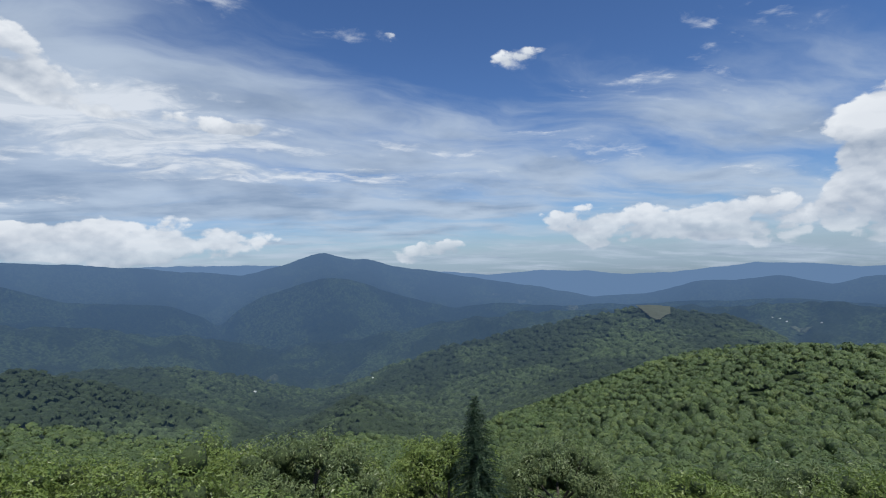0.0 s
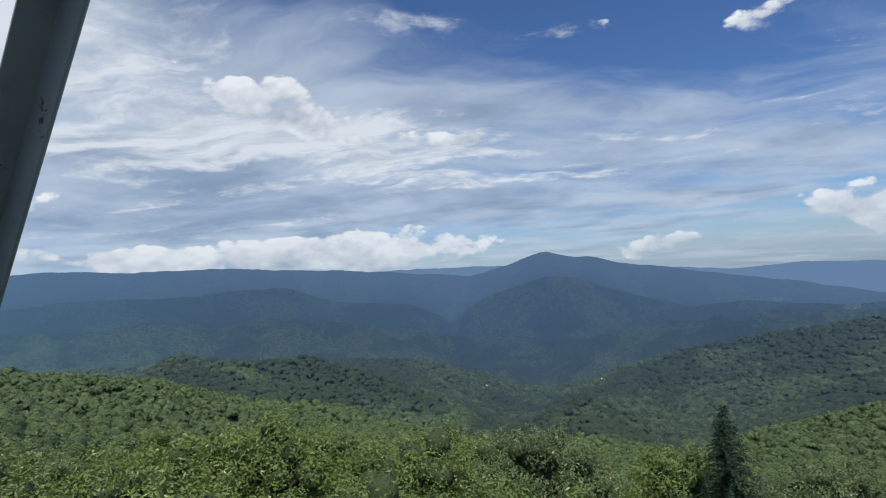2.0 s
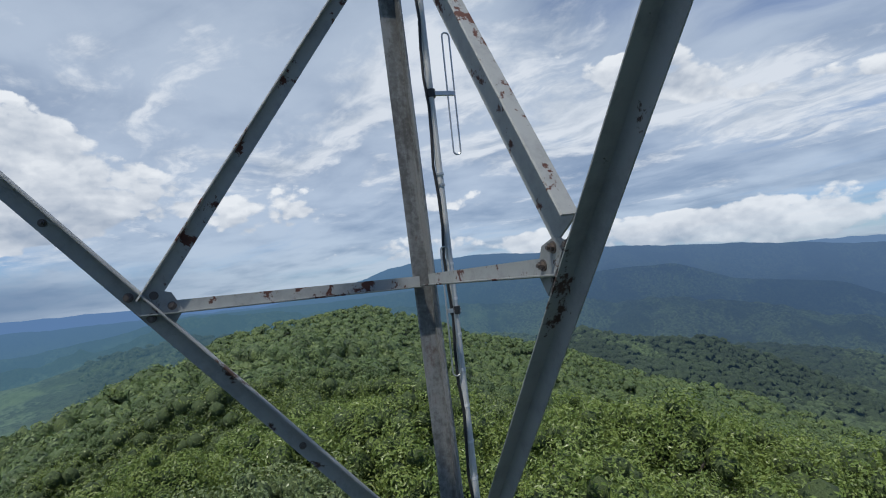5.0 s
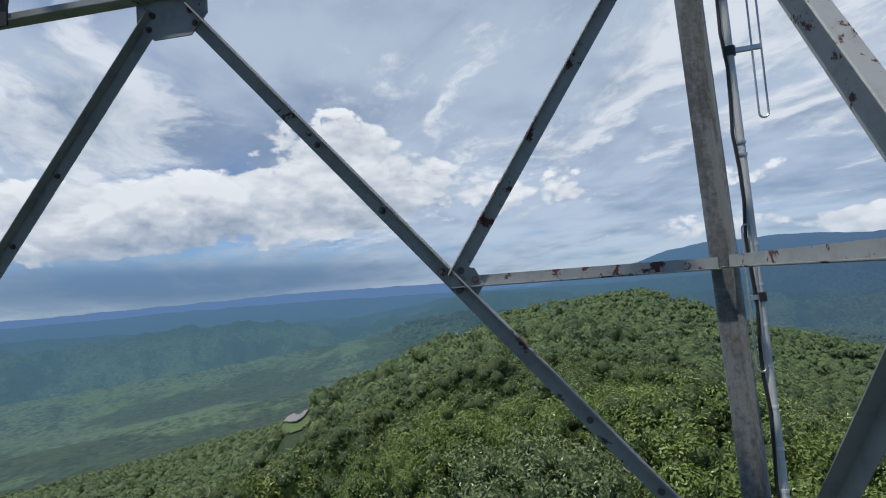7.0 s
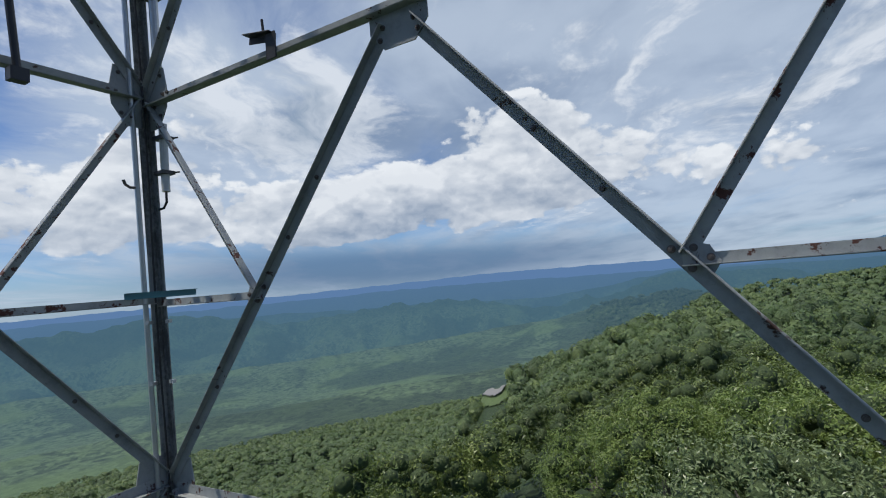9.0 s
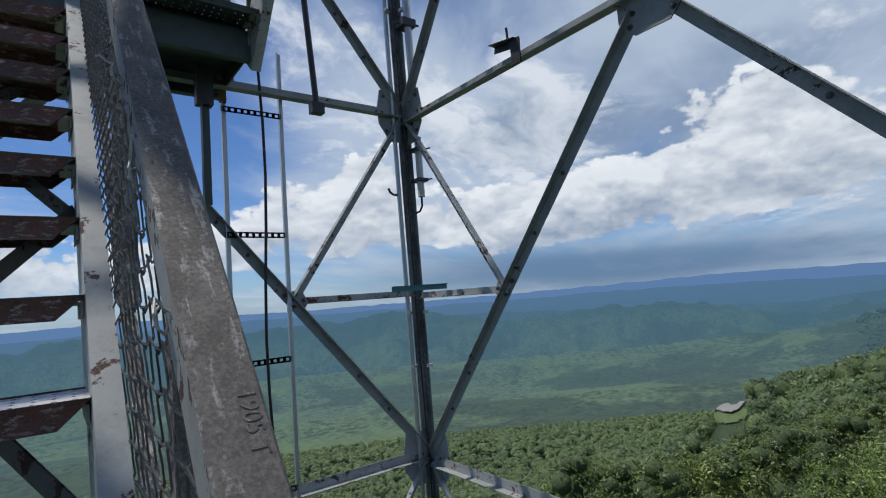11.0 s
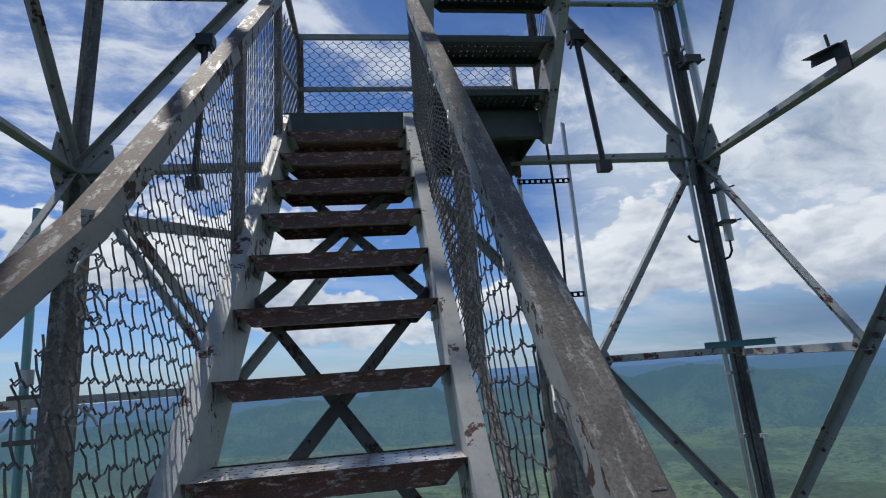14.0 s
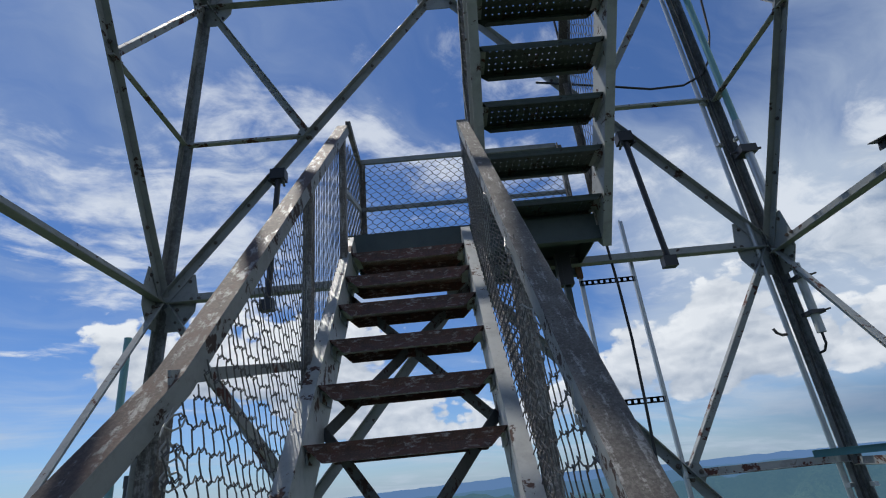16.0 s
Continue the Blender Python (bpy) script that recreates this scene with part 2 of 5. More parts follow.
def streaked(name, dark, mid, pale, axis, amount, scale=30.0, stretch=6.0, rough=0.55, rust=None, rust_at=0.46):
    """Steel worn along one direction: brown ground, greyer film, pale flakes drawn out along the axis."""
    mat, k, bsdf, _ = material(name)
    at = k.add("ShaderNodeTexCoord").outputs["Object"]
    x, y, z = k.split(at)
    ax = Vector(axis).normalized()
    along = k.math("ADD", k.math("MULTIPLY", x, ax.x), k.math("ADD", k.math("MULTIPLY", y, ax.y), k.math("MULTIPLY", z, ax.z)))
    cut = k.math("MULTIPLY", along, -(1.0 - 1.0 / stretch))
    drawn = k.xyz(k.math("MULTIPLY_ADD", cut, ax.x, x), k.math("MULTIPLY_ADD", cut, ax.y, y), k.math("MULTIPLY_ADD", cut, ax.z, z))
    a = k.noise(drawn, scale, 8.0, 0.62, 0.3)
    b = k.noise(at, scale * 2.6, 8.0, 0.70)
    big = k.noise(at, scale * 0.22, 5.0, 0.6)
    fine = k.noise(at, scale * 9.0, 4.0, 0.7)
    film = k.step(k.math("ADD", k.math("MULTIPLY", b, 0.6), k.math("MULTIPLY", big, 0.4)), 0.40, 0.62)
    c = k.mix(film, (*dark, 1), (*mid, 1))
    if rust:
        c = k.mix(k.step(k.math("ADD", k.math("MULTIPLY", big, 0.7), k.math("MULTIPLY", a, 0.3)), rust_at, rust_at + 0.14 if rust_at < 0.5 else rust_at + 0.03), c, (*rust, 1))
    flake = k.step(k.math("ADD", k.math("MULTIPLY", a, 0.60), k.math("ADD", k.math("MULTIPLY", b, 0.22), k.math("MULTIPLY", big, 0.18))), 0.63 - amount, 0.73 - amount)
    c = k.mix(k.math("MULTIPLY", flake, 0.85), c, (*pale, 1))
    c = k.mix(k.math("MULTIPLY", fine, 0.55), c, (*[v * 0.45 for v in mid], 1))
    k.put(bsdf.inputs["Base Color"], c)
    k.put(bsdf.inputs["Roughness"], k.math("SUBTRACT", rough + 0.2, k.math("MULTIPLY", flake, 0.25)))
    bump(k, bsdf, k.math("ADD", k.math("MULTIPLY", flake, 0.7), k.math("MULTIPLY", fine, 0.4)), 0.6, 0.0016)
    return mat


TREAD = streaked("rusty tread paint", (0.055, 0.028, 0.022), (0.175, 0.084, 0.060), (0.62, 0.60, 0.57), (1, 0, 0), 0.105, 85.0, 3.0, 0.16, (0.120, 0.042, 0.028))
TREAD_TOP = streaked("tread paint worn pale", (0.120, 0.070, 0.056), (0.360, 0.285, 0.250), (0.76, 0.74, 0.71), (1, 0, 0), 0.245, 42.0, 2.2, 0.35, (0.120, 0.048, 0.034), 0.62)
RAIL = streaked("worn handrail paint", (0.085, 0.072, 0.062), (0.215, 0.198, 0.176), (0.48, 0.475, 0.45), (0, -0.19, 0.2087), 0.105, 74.0, 5.5, 0.5)
RAIL_RUSTY = streaked("rusty handrail paint", (0.060, 0.042, 0.034), (0.145, 0.105, 0.085), (0.36, 0.365, 0.34), (0, -0.19, 0.2087), 0.125, 50.0, 3.0, 0.5, (0.085, 0.040, 0.028))
BRACE = painted_steel("rust-stained brace", (0.13, 0.13, 0.125), (0.085, 0.045, 0.035), 0.07, 0.7, 0.6, 2.0)
TREAD_GREEN = painted_steel("dark stained tread", (0.060, 0.078, 0.068), (0.07, 0.045, 0.035), 0.03, 0.6, 0.5, 1.6)
CONCRETE = plain("pale concrete", (0.42, 0.41, 0.39), 0.85)
DECK_GREEN = painted_steel("dark green primer", (0.065, 0.085, 0.082), (0.10, 0.06, 0.04), -0.04, 0.5)
LEG = streaked("streaked leg paint", (0.105, 0.104, 0.102), (0.215, 0.228, 0.229), (0.330, 0.346, 0.347), (0, 0, 1), 0.170, 14.0, 9.0, 0.45, (0.100, 0.048, 0.036), 0.585)
POST = streaked("weathered grey post", (0.110, 0.090, 0.078), (0.300, 0.280, 0.255), (0.52, 0.51, 0.49), (0, 0, 1), 0.130, 45.0, 8.0, 0.6)
RAIL_SIDE = painted_steel("flaked rail side", (0.30, 0.31, 0.30), (0.085, 0.05, 0.038), 0.060, 0.6, 0.5, 2.2)
STRINGER = painted_steel("stringer paint", (0.410, 0.424, 0.416), (0.115, 0.06, 0.046), 0.035, 0.5, 0.5, 1.4)
WIRE = plain("galvanised wire", (0.13, 0.125, 0.120), 0.5, 0.2)
WIRE_RUST = plain("dull wire", (0.10, 0.10, 0.10), 0.5, 0.4)
GALV = plain("galvanised steel", (0.50, 0.52, 0.53), 0.38, 0.7)
BOLT = plain("dark bolt steel", (0.13, 0.11, 0.10), 0.5, 0.5)
BLACK = plain("black rubber", (0.02, 0.02, 0.022), 0.5)
DARK = plain("dark painted tube", (0.035, 0.035, 0.04), 0.45)
TEAL = plain("teal painted channel", (0.06, 0.22, 0.27), 0.4)
AQUA = plain("pale teal pipe", (0.20, 0.42, 0.42), 0.4)
WHITE = plain("off-white pipe", (0.62, 0.63, 0.62), 0.45, 0.0, 0.2)
TAPE = plain("pale tape", (0.75, 0.76, 0.75), 0.5)


def tree_tone(k, pos, size):
    """A random value for each tree-sized cell of the woods."""
    n = k.add("ShaderNodeTexVoronoi")
    bent = k.add("ShaderNodeVectorMath")
    bent.operation = "MULTIPLY"
    k.put(bent.inputs[0], pos)
    bent.inputs[1].default_value = (1.0, 1.0, 0.35)
    k.put(n.inputs["Vector"], bent.outputs[0])
    k.put(n.inputs["Scale"], 1.0 / size)
    n.inputs["Randomness"].default_value = 0.9
    return k.split(n.outputs["Color"])[0]


def leafy(name, a, b, c, scale, strength, distance, rough=0.55, island=True, glow=0.0, tree=0.0):
    mat, k, bsdf, out = material(name)
    at = k.add("ShaderNodeNewGeometry")
    pos = at.outputs["Position"]
    n = k.noise(pos, scale, 5.0, 0.7)
    big = k.noise(pos, scale * 0.06, 4.0, 0.6)
    col = k.mix(k.step(n, 0.35, 0.68), (*a, 1), (*b, 1))
    if island:
        col = k.mix(k.math("MULTIPLY", at.outputs["Random Per Island"], 0.35 if tree else 0.6), col, (*c, 1))
    if tree:
        tone = tree_tone(k, pos, tree)
        col = k.mix(k.step(tone, 0.66, 0.08, 0.0, 0.74 if tree < 6 else 0.52), col, (*[v * 0.45 for v in c], 1))
        col = k.mix(k.step(tone, 0.62, 1.0, 0.0, 0.55), col, (b[0] * 1.25, b[1] * 1.12, b[2], 1))
    col = k.mix(k.math("MULTIPLY", k.step(big, 0.40, 0.66), 0.45), col, (*c, 1))
    k.put(bsdf.inputs["Base Color"], col)
    bsdf.inputs["Roughness"].default_value = rough
    if strength:
        bump(k, bsdf, n, strength, distance)
    if glow:
        thin = k.add("ShaderNodeBsdfTranslucent")
        k.put(thin.inputs[0], k.mix(0.5, col, (0.16, 0.22, 0.03, 1)))
        both = k.add("ShaderNodeMixShader")
        both.inputs[0].default_value = glow
        k.tree.links.new(bsdf.outputs[0], both.inputs[1])
        k.tree.links.new(thin.outputs[0], both.inputs[2])
        k.tree.links.new(both.outputs[0], out.inputs[0])
    return mat


LEAF = leafy("oak leaves", (0.175, 0.245, 0.056), (0.300, 0.370, 0.100), (0.120, 0.190, 0.042), 0.9, 0, 0, 0.36, True, 0.25)
LEAF_PALE = leafy("pale oak leaves", (0.17, 0.225, 0.09), (0.27, 0.32, 0.15), (0.13, 0.19, 0.07), 1.2, 0, 0, 0.32, True, 0.25)
# crown cores, coloured darker than the leaves so that gaps look shaded
LEAF_CORE = leafy("crown cores in painted shade", (0.040, 0.064, 0.020), (0.072, 0.106, 0.030), (0.044, 0.070, 0.020), 3.0, 0.8, 0.2, 0.8)
LEAF_MID = leafy("slope leaves", (0.125, 0.180, 0.040), (0.205, 0.265, 0.062), (0.095, 0.150, 0.034), 0.35, 0, 0, 0.45, True, 0.2, 5.5)
LEAF_FAR = leafy("forest leaves", (0.112, 0.174, 0.058), (0.174, 0.242, 0.078), (0.086, 0.146, 0.050), 0.2, 0, 0, 0.55, True, 0.15, 7.0)
BALD = leafy("dry grass", (0.066, 0.084, 0.072), (0.084, 0.100, 0.084), (0.072, 0.092, 0.074), 0.2, 0, 0, 0.9, False)
NEEDLE = leafy("spruce needles", (0.020, 0.045, 0.020), (0.045, 0.085, 0.034), (0.026, 0.055, 0.024), 4.0, 0, 0, 0.6)
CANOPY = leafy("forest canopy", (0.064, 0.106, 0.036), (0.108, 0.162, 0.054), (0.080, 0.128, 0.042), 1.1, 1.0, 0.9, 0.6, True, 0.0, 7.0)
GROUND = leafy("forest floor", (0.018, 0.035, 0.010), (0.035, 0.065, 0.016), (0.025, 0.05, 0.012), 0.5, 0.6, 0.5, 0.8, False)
BARK = plain("grey bark", (0.09, 0.08, 0.07), 0.85, 0.0, 0.35, 12.0)
ROAD = plain("pale gravel lot", (0.27, 0.265, 0.25), 0.8, 0.0, 0.2, 2.0)
GRASS = leafy("mown grass", (0.075, 0.120, 0.035), (0.105, 0.150, 0.05), (0.09, 0.13, 0.04), 0.6, 0.3, 0.1, 0.8, False)


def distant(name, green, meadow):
    """Wooded hills far off, with haze painted in as emission that grows with distance."""
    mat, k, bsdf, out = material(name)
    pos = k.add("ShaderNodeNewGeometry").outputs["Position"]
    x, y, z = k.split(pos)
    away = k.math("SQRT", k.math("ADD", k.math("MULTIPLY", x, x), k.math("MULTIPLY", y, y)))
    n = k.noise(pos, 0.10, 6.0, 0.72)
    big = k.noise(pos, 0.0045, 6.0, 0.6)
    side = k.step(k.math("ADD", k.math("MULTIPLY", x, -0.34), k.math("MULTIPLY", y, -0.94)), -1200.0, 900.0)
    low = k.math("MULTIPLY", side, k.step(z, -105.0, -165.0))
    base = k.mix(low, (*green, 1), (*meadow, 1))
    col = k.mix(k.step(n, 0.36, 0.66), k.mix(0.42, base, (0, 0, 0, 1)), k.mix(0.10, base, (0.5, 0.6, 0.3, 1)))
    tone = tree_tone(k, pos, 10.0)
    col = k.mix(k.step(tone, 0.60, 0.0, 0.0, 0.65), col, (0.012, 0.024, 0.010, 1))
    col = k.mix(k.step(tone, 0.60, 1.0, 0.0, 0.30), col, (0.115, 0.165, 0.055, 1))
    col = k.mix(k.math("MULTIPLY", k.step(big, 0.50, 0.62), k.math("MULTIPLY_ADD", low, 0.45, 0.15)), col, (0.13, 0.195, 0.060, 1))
    # broad dark patches put into the base colour as cloud shadows
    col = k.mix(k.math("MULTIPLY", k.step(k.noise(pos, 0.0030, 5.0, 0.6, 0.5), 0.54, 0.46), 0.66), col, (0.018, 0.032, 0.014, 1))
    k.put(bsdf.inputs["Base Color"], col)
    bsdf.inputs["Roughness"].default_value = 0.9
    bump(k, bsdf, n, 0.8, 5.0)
    # blue emission that stands in for the haze, stronger farther from the tower
    haze_glow = k.add("ShaderNodeEmission")
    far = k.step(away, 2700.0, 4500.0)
    k.put(haze_glow.inputs[0], k.mix(side, k.mix(far, (0.045, 0.096, 0.200, 1), (0.130, 0.222, 0.38, 1)), k.mix(far, (0.066, 0.150, 0.222, 1), (0.108, 0.205, 0.390, 1))))
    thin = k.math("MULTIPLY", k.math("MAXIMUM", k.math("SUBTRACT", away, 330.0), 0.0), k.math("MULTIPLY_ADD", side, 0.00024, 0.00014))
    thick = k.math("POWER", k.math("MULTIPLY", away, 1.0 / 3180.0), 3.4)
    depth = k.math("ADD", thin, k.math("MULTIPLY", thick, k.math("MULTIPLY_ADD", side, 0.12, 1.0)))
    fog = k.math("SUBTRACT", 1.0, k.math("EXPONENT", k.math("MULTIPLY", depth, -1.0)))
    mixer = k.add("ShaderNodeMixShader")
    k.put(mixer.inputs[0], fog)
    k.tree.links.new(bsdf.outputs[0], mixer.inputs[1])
    k.tree.links.new(haze_glow.outputs[0], mixer.inputs[2])
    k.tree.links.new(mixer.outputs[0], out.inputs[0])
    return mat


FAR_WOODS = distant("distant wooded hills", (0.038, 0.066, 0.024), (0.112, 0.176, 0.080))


# ---------------------------------------------------------------- mesh helpers
def thing(name, label, category, group="", kind="", at=(0, 0, 0)):
    ob = new(name)
    ob.location = at
    return tagged(ob, label, category, group, kind)


def part(name, bm, mat, parent, label=""):
    me = bpy.data.meshes.new(name)
    bm.to_mesh(me)
    bm.free()
    me.materials.append(mat)
    ob = new(name, me)
    ob.parent = parent
    if label:
        tagged(ob, label)
    return ob


def shared(name, me, m, parent):
    ob = new(name, me)
    ob.parent = parent
    ob.matrix_local = m
    return ob


def frame_of(d, hint):
    """Two unit vectors square to d, the first as near hint as can be."""
    d = Vector(d).normalized()
    a = Vector(hint) - d * d.dot(Vector(hint))
    a.normalize()
    return a, d.cross(a)


def prism(bm, p0, p1, outline, a, b):
    """Extrude an outline (pairs along a and b) from p0 to p1."""
    p0, p1 = Vector(p0), Vector(p1)
    ring0 = [bm.verts.new(p0 + a * u + b * v) for u, v in outline]
    ring1 = [bm.verts.new(p1 + a * u + b * v) for u, v in outline]
    n = len(outline)
    for i in range(n):
        bm.faces.new((ring0[i], ring0[(i + 1) % n], ring1[(i + 1) % n], ring1[i]))
    bm.faces.new(ring0[::-1])
    bm.faces.new(ring1)
    bmesh.ops.recalc_face_normals(bm, faces=bm.faces[:])
    return bm


def angle_bar(p0, p1, a, b, size, size2=None, t=0.008):
    """Rolled steel angle with its heel on p0-p1 and legs along a and b."""
    s2 = size2 or size
    d = (Vector(p1) - Vector(p0)).normalized()
    a = (Vector(a) - d * d.dot(Vector(a))).normalized()
    b = (Vector(b) - d * d.dot(Vector(b)))
    b = (b - a * a.dot(b)).normalized()
    r = t * 0.5
    return prism(bmesh.new(), p0, p1, [(0, 0), (size - r, 0), (size, r), (size, t), (t, t), (t, s2), (r, s2), (0, s2 - r)], a, b)


def box(bm, lo, hi):
    lo, hi = Vector(lo), Vector(hi)
    return prism(bm, (lo.x, lo.y, lo.z), (lo.x, lo.y, hi.z), [(0, 0), (hi.x - lo.x, 0), (hi.x - lo.x, hi.y - lo.y), (0, hi.y - lo.y)], Vector((1, 0, 0)), Vector((0, 1, 0)))


def bar(p0, p1, wide, tall, hint, bm=None):
    a, b = frame_of(Vector(p1) - Vector(p0), hint)
    w, h = wide / 2, tall / 2
    return prism(bm or bmesh.new(), p0, p1, [(-w, -h), (w, -h), (w, h), (-w, h)], a, b)


def rod(p0, p1, radius, sides=10, bm=None):
    a, b = frame_of(Vector(p1) - Vector(p0), (0.31, 0.52, 0.79))
    return prism(bm or bmesh.new(), p0, p1, [(radius * math.cos(i * math.tau / sides), radius * math.sin(i * math.tau / sides)) for i in range(sides)], a, b)


def tube(points, radius, sides=6, bm=None, closed=False):
    """A round wire or pipe through points."""
    bm = bm or bmesh.new()
    pts = [Vector(p) for p in points]
    rings, n = [], len(pts)
    a = None
    for i, p in enumerate(pts):
        d = pts[min(i + 1, n - 1)] - pts[max(i - 1, 0)] if not closed else pts[(i + 1) % n] - pts[i - 1]
        a, b = frame_of(d, a if a is not None else (0.31, 0.52, 0.79))
        rings.append([bm.verts.new(p + (a * math.cos(j * math.tau / sides) + b * math.sin(j * math.tau / sides)) * radius) for j in range(sides)])
    for r0, r1 in zip(rings, rings[1:] + ([rings[0]] if closed else [])):
        for j in range(sides):
            bm.faces.new((r0[j], r0[(j + 1) % sides], r1[(j + 1) % sides], r1[j]))
    if not closed:
        bm.faces.new(rings[0][::-1])
        bm.faces.new(rings[-1])
    bmesh.ops.recalc_face_normals(bm, faces=bm.faces[:])
    return bm


def plate(corners, thick, n):
    """A flat plate: its outline in space, thickness along n."""
    bm = bmesh.new()
    n = Vector(n).normalized() * thick
    r0 = [bm.verts.new(Vector(c)) for c in corners]
    r1 = [bm.verts.new(Vector(c) + n) for c in corners]
    k = len(corners)
    for i in range(k):
        bm.faces.new((r0[i], r0[(i + 1) % k], r1[(i + 1) % k], r1[i]))
    bm.faces.new(r0[::-1])
    bm.faces.new(r1)
    bmesh.ops.recalc_face_normals(bm, faces=bm.faces[:])
    return bm


def make_bolt(radius=0.011):
    """Round washer, hexagonal nut and the end of the shank, along +z."""
    bm = bmesh.new()
    rod((0, 0, 0), (0, 0, 0.003), radius * 1.35, 12, bm)
    rod((0, 0, 0.003), (0, 0, 0.012), radius, 6, bm)
    rod((0, 0, 0.012), (0, 0, 0.019), radius * 0.5, 8, bm)
    me = bpy.data.meshes.new("bolt")
    bm.to_mesh(me)
    bm.free()
    me.materials.append(BOLT)
    return me


BOLT_MESH = make_bolt()


def bolt(at, n, parent, size=1.0):
    q = Vector(n).normalized().to_track_quat("Z", "Y")
    return shared("bolt", BOLT_MESH, Matrix.LocRotScale(Vector(at), q, (size, size, size)), parent)


# ---------------------------------------------------------------- the land
EYE = 16.0
# crest lines, from near to far: distance in metres, then azimuth and height in degrees seen from the tower
CRESTS = [
    (95, [(-90, -20), (-30, -22.5), (0, -24), (40, -22), (55, -17.5), (64, -14), (75, -11.5), (85, -9), (95, -9), (110, -14), (122, -19), (140, -22), (200, -20), (270, -17)]),
    (250, [(-90, -18), (-30, -19), (0, -22), (30, -23), (50, -19), (62, -13), (70, -8.5), (78, -5.6), (86, -4.0), (94, -5.1), (99, -4.9), (105, -7.4),
           (113, -10.0), (115.2, -10.3), (117.0, -10.6), (118.3, -12.8), (123, -16.6), (132, -19), (150, -21), (200, -20), (270, -18)]),
    (560, [(-90, -8), (-34, -8.8), (-27.5, -9.1), (-23, -9.5), (-18, -10.4), (-12.5, -12.5), (-6.7, -14.6), (0.6, -16.9), (4.5, -19.5), (14, -20), (26, -19),
           (38, -17), (50, -13), (58, -8.4), (63, -7.2), (68, -6.0), (73.4, -3.9), (79, -1.95), (84, -2.4), (89, -2.8), (94, -3.5), (101, -8), (112, -13), (135, -15),
           (180, -16.5), (215, -15), (270, -9)]),
    (980, [(-90, -9), (-34, -10), (-18, -12), (-6, -15), (2, -17.4), (8, -17.0), (12.8, -15.1), (15.8, -13.9), (20, -15.6), (23.7, -17), (29, -14.5), (36, -11.3),
           (44.5, -7.9), (49.7, -7.8), (53, -7.3), (57, -6.3), (60, -7.6), (66, -8.5), (80, -9), (100, -8.5), (116, -9.6), (135, -11), (180, -11.5), (215, -10), (270, -9)]),
    (1750, [(-90, -6), (-36, -10), (-29.2, -9.9), (-27.5, -8.9), (-25, -7.5), (-22, -6.5), (-17.7, -6.0), (-14, -5.85), (-7, -7.2), (-1, -8.4), (7.7, -10.2), (12.7, -11.7),
            (16, -12.9), (20, -13.4), (26, -11.4), (32.7, -9.5), (39.7, -8.9), (48, -8.5), (60, -7), (80, -5), (97, -2.9), (104, -3.9), (110, -5.2), (120, -6.2), (135, -7.0),
            (180, -7.2), (215, -6), (270, -6)]),
    (2700, [(-90, -3), (-30, -5.4), (-14, -6), (0, -6.4), (12, -8), (24, -8.6), (34, -6.3), (46, -4.2), (60, -3.2), (80, -2.2), (97, -1.3), (104, -2.7), (109, -3.9), (114, -3.2),
            (118.5, -2.5), (125.4, -2.2), (130, -2.5), (135, -3.1), (140, -2.6), (148, -1.4), (153, -1.7), (160, -2.2), (168, -2.4), (173, -2.5), (178, -1.5), (184, -1.9),
            (192, -2.1), (198, -2.7), (215, -2.5), (270, -3)]),
    (3120, [(-90, -3.2), (-34, -5.4), (-29, -5.0), (-22, -5.2), (-14, -5.6), (-6, -5.6), (0, -5.2), (4.9, -5.6), (8.0, -4.7), (11.0, -3.9), (14.6, -2.3), (17.6, -1.6), (20.5, -2.1), (24.5, -3.15), (27.4, -4.6), (29.0, -6.2), (30.5, -5.0),
            (33.4, -3.65), (38.5, -2.95), (42.0, -2.6), (46.4, -0.75), (50.6, -0.6), (56, -0.9), (64, -0.4), (74, -0.9), (82, -1.2), (97, -1.1), (104, -2.3), (110, -2.9), (125, -2.6), (140, -2.2),
            (152, -2.2), (165, -2.6), (180, -2.4), (200, -2.9), (270, -3.2)]),
    (3600, [(-90, -2), (-34, -2.9), (-31, -3.7), (-28.5, -3.2), (-27, -2.85), (-24.2, -3.2), (-20.4, -3.3), (-15.6, -4.5), (-10, -4.7), (-4.3, -3.5), (1.8, -2.5), (7.3, -1.35),
            (11, -0.75), (13.4, 0.08), (15.8, 0.32), (18.5, 0.98), (20.5, 0.68), (22.9, -0.2), (26.8, -1.0), (32, -0.4), (36, 0.2), (42.3, 0.8), (46, 1.05), (53, 1.75), (61, 1.95),
            (66, 2.35), (72, 2.3), (76.5, 1.8), (81, 0.3), (90, -0.9), (105, -0.9), (116, -0.7), (140, -1.0), (160, -1.1), (200, -1.5), (270, -2)]),
    (4700, [(-90, -1.5), (-33, -2.3), (-29, -1.86), (-25, -1.74), (-18, -2.5), (-13, -2.6), (-9.6, -2.1), (-5, -1.9), (0.6, -2.2), (12, -1.0), (24, -0.2), (34, 0.15), (60, 0),
            (100, 0.05), (116, 0.1), (127, -0.2), (140, -0.5), (160, -0.6), (175, -0.35), (192, -0.7), (215, -0.9), (270, -1.5)]),
]


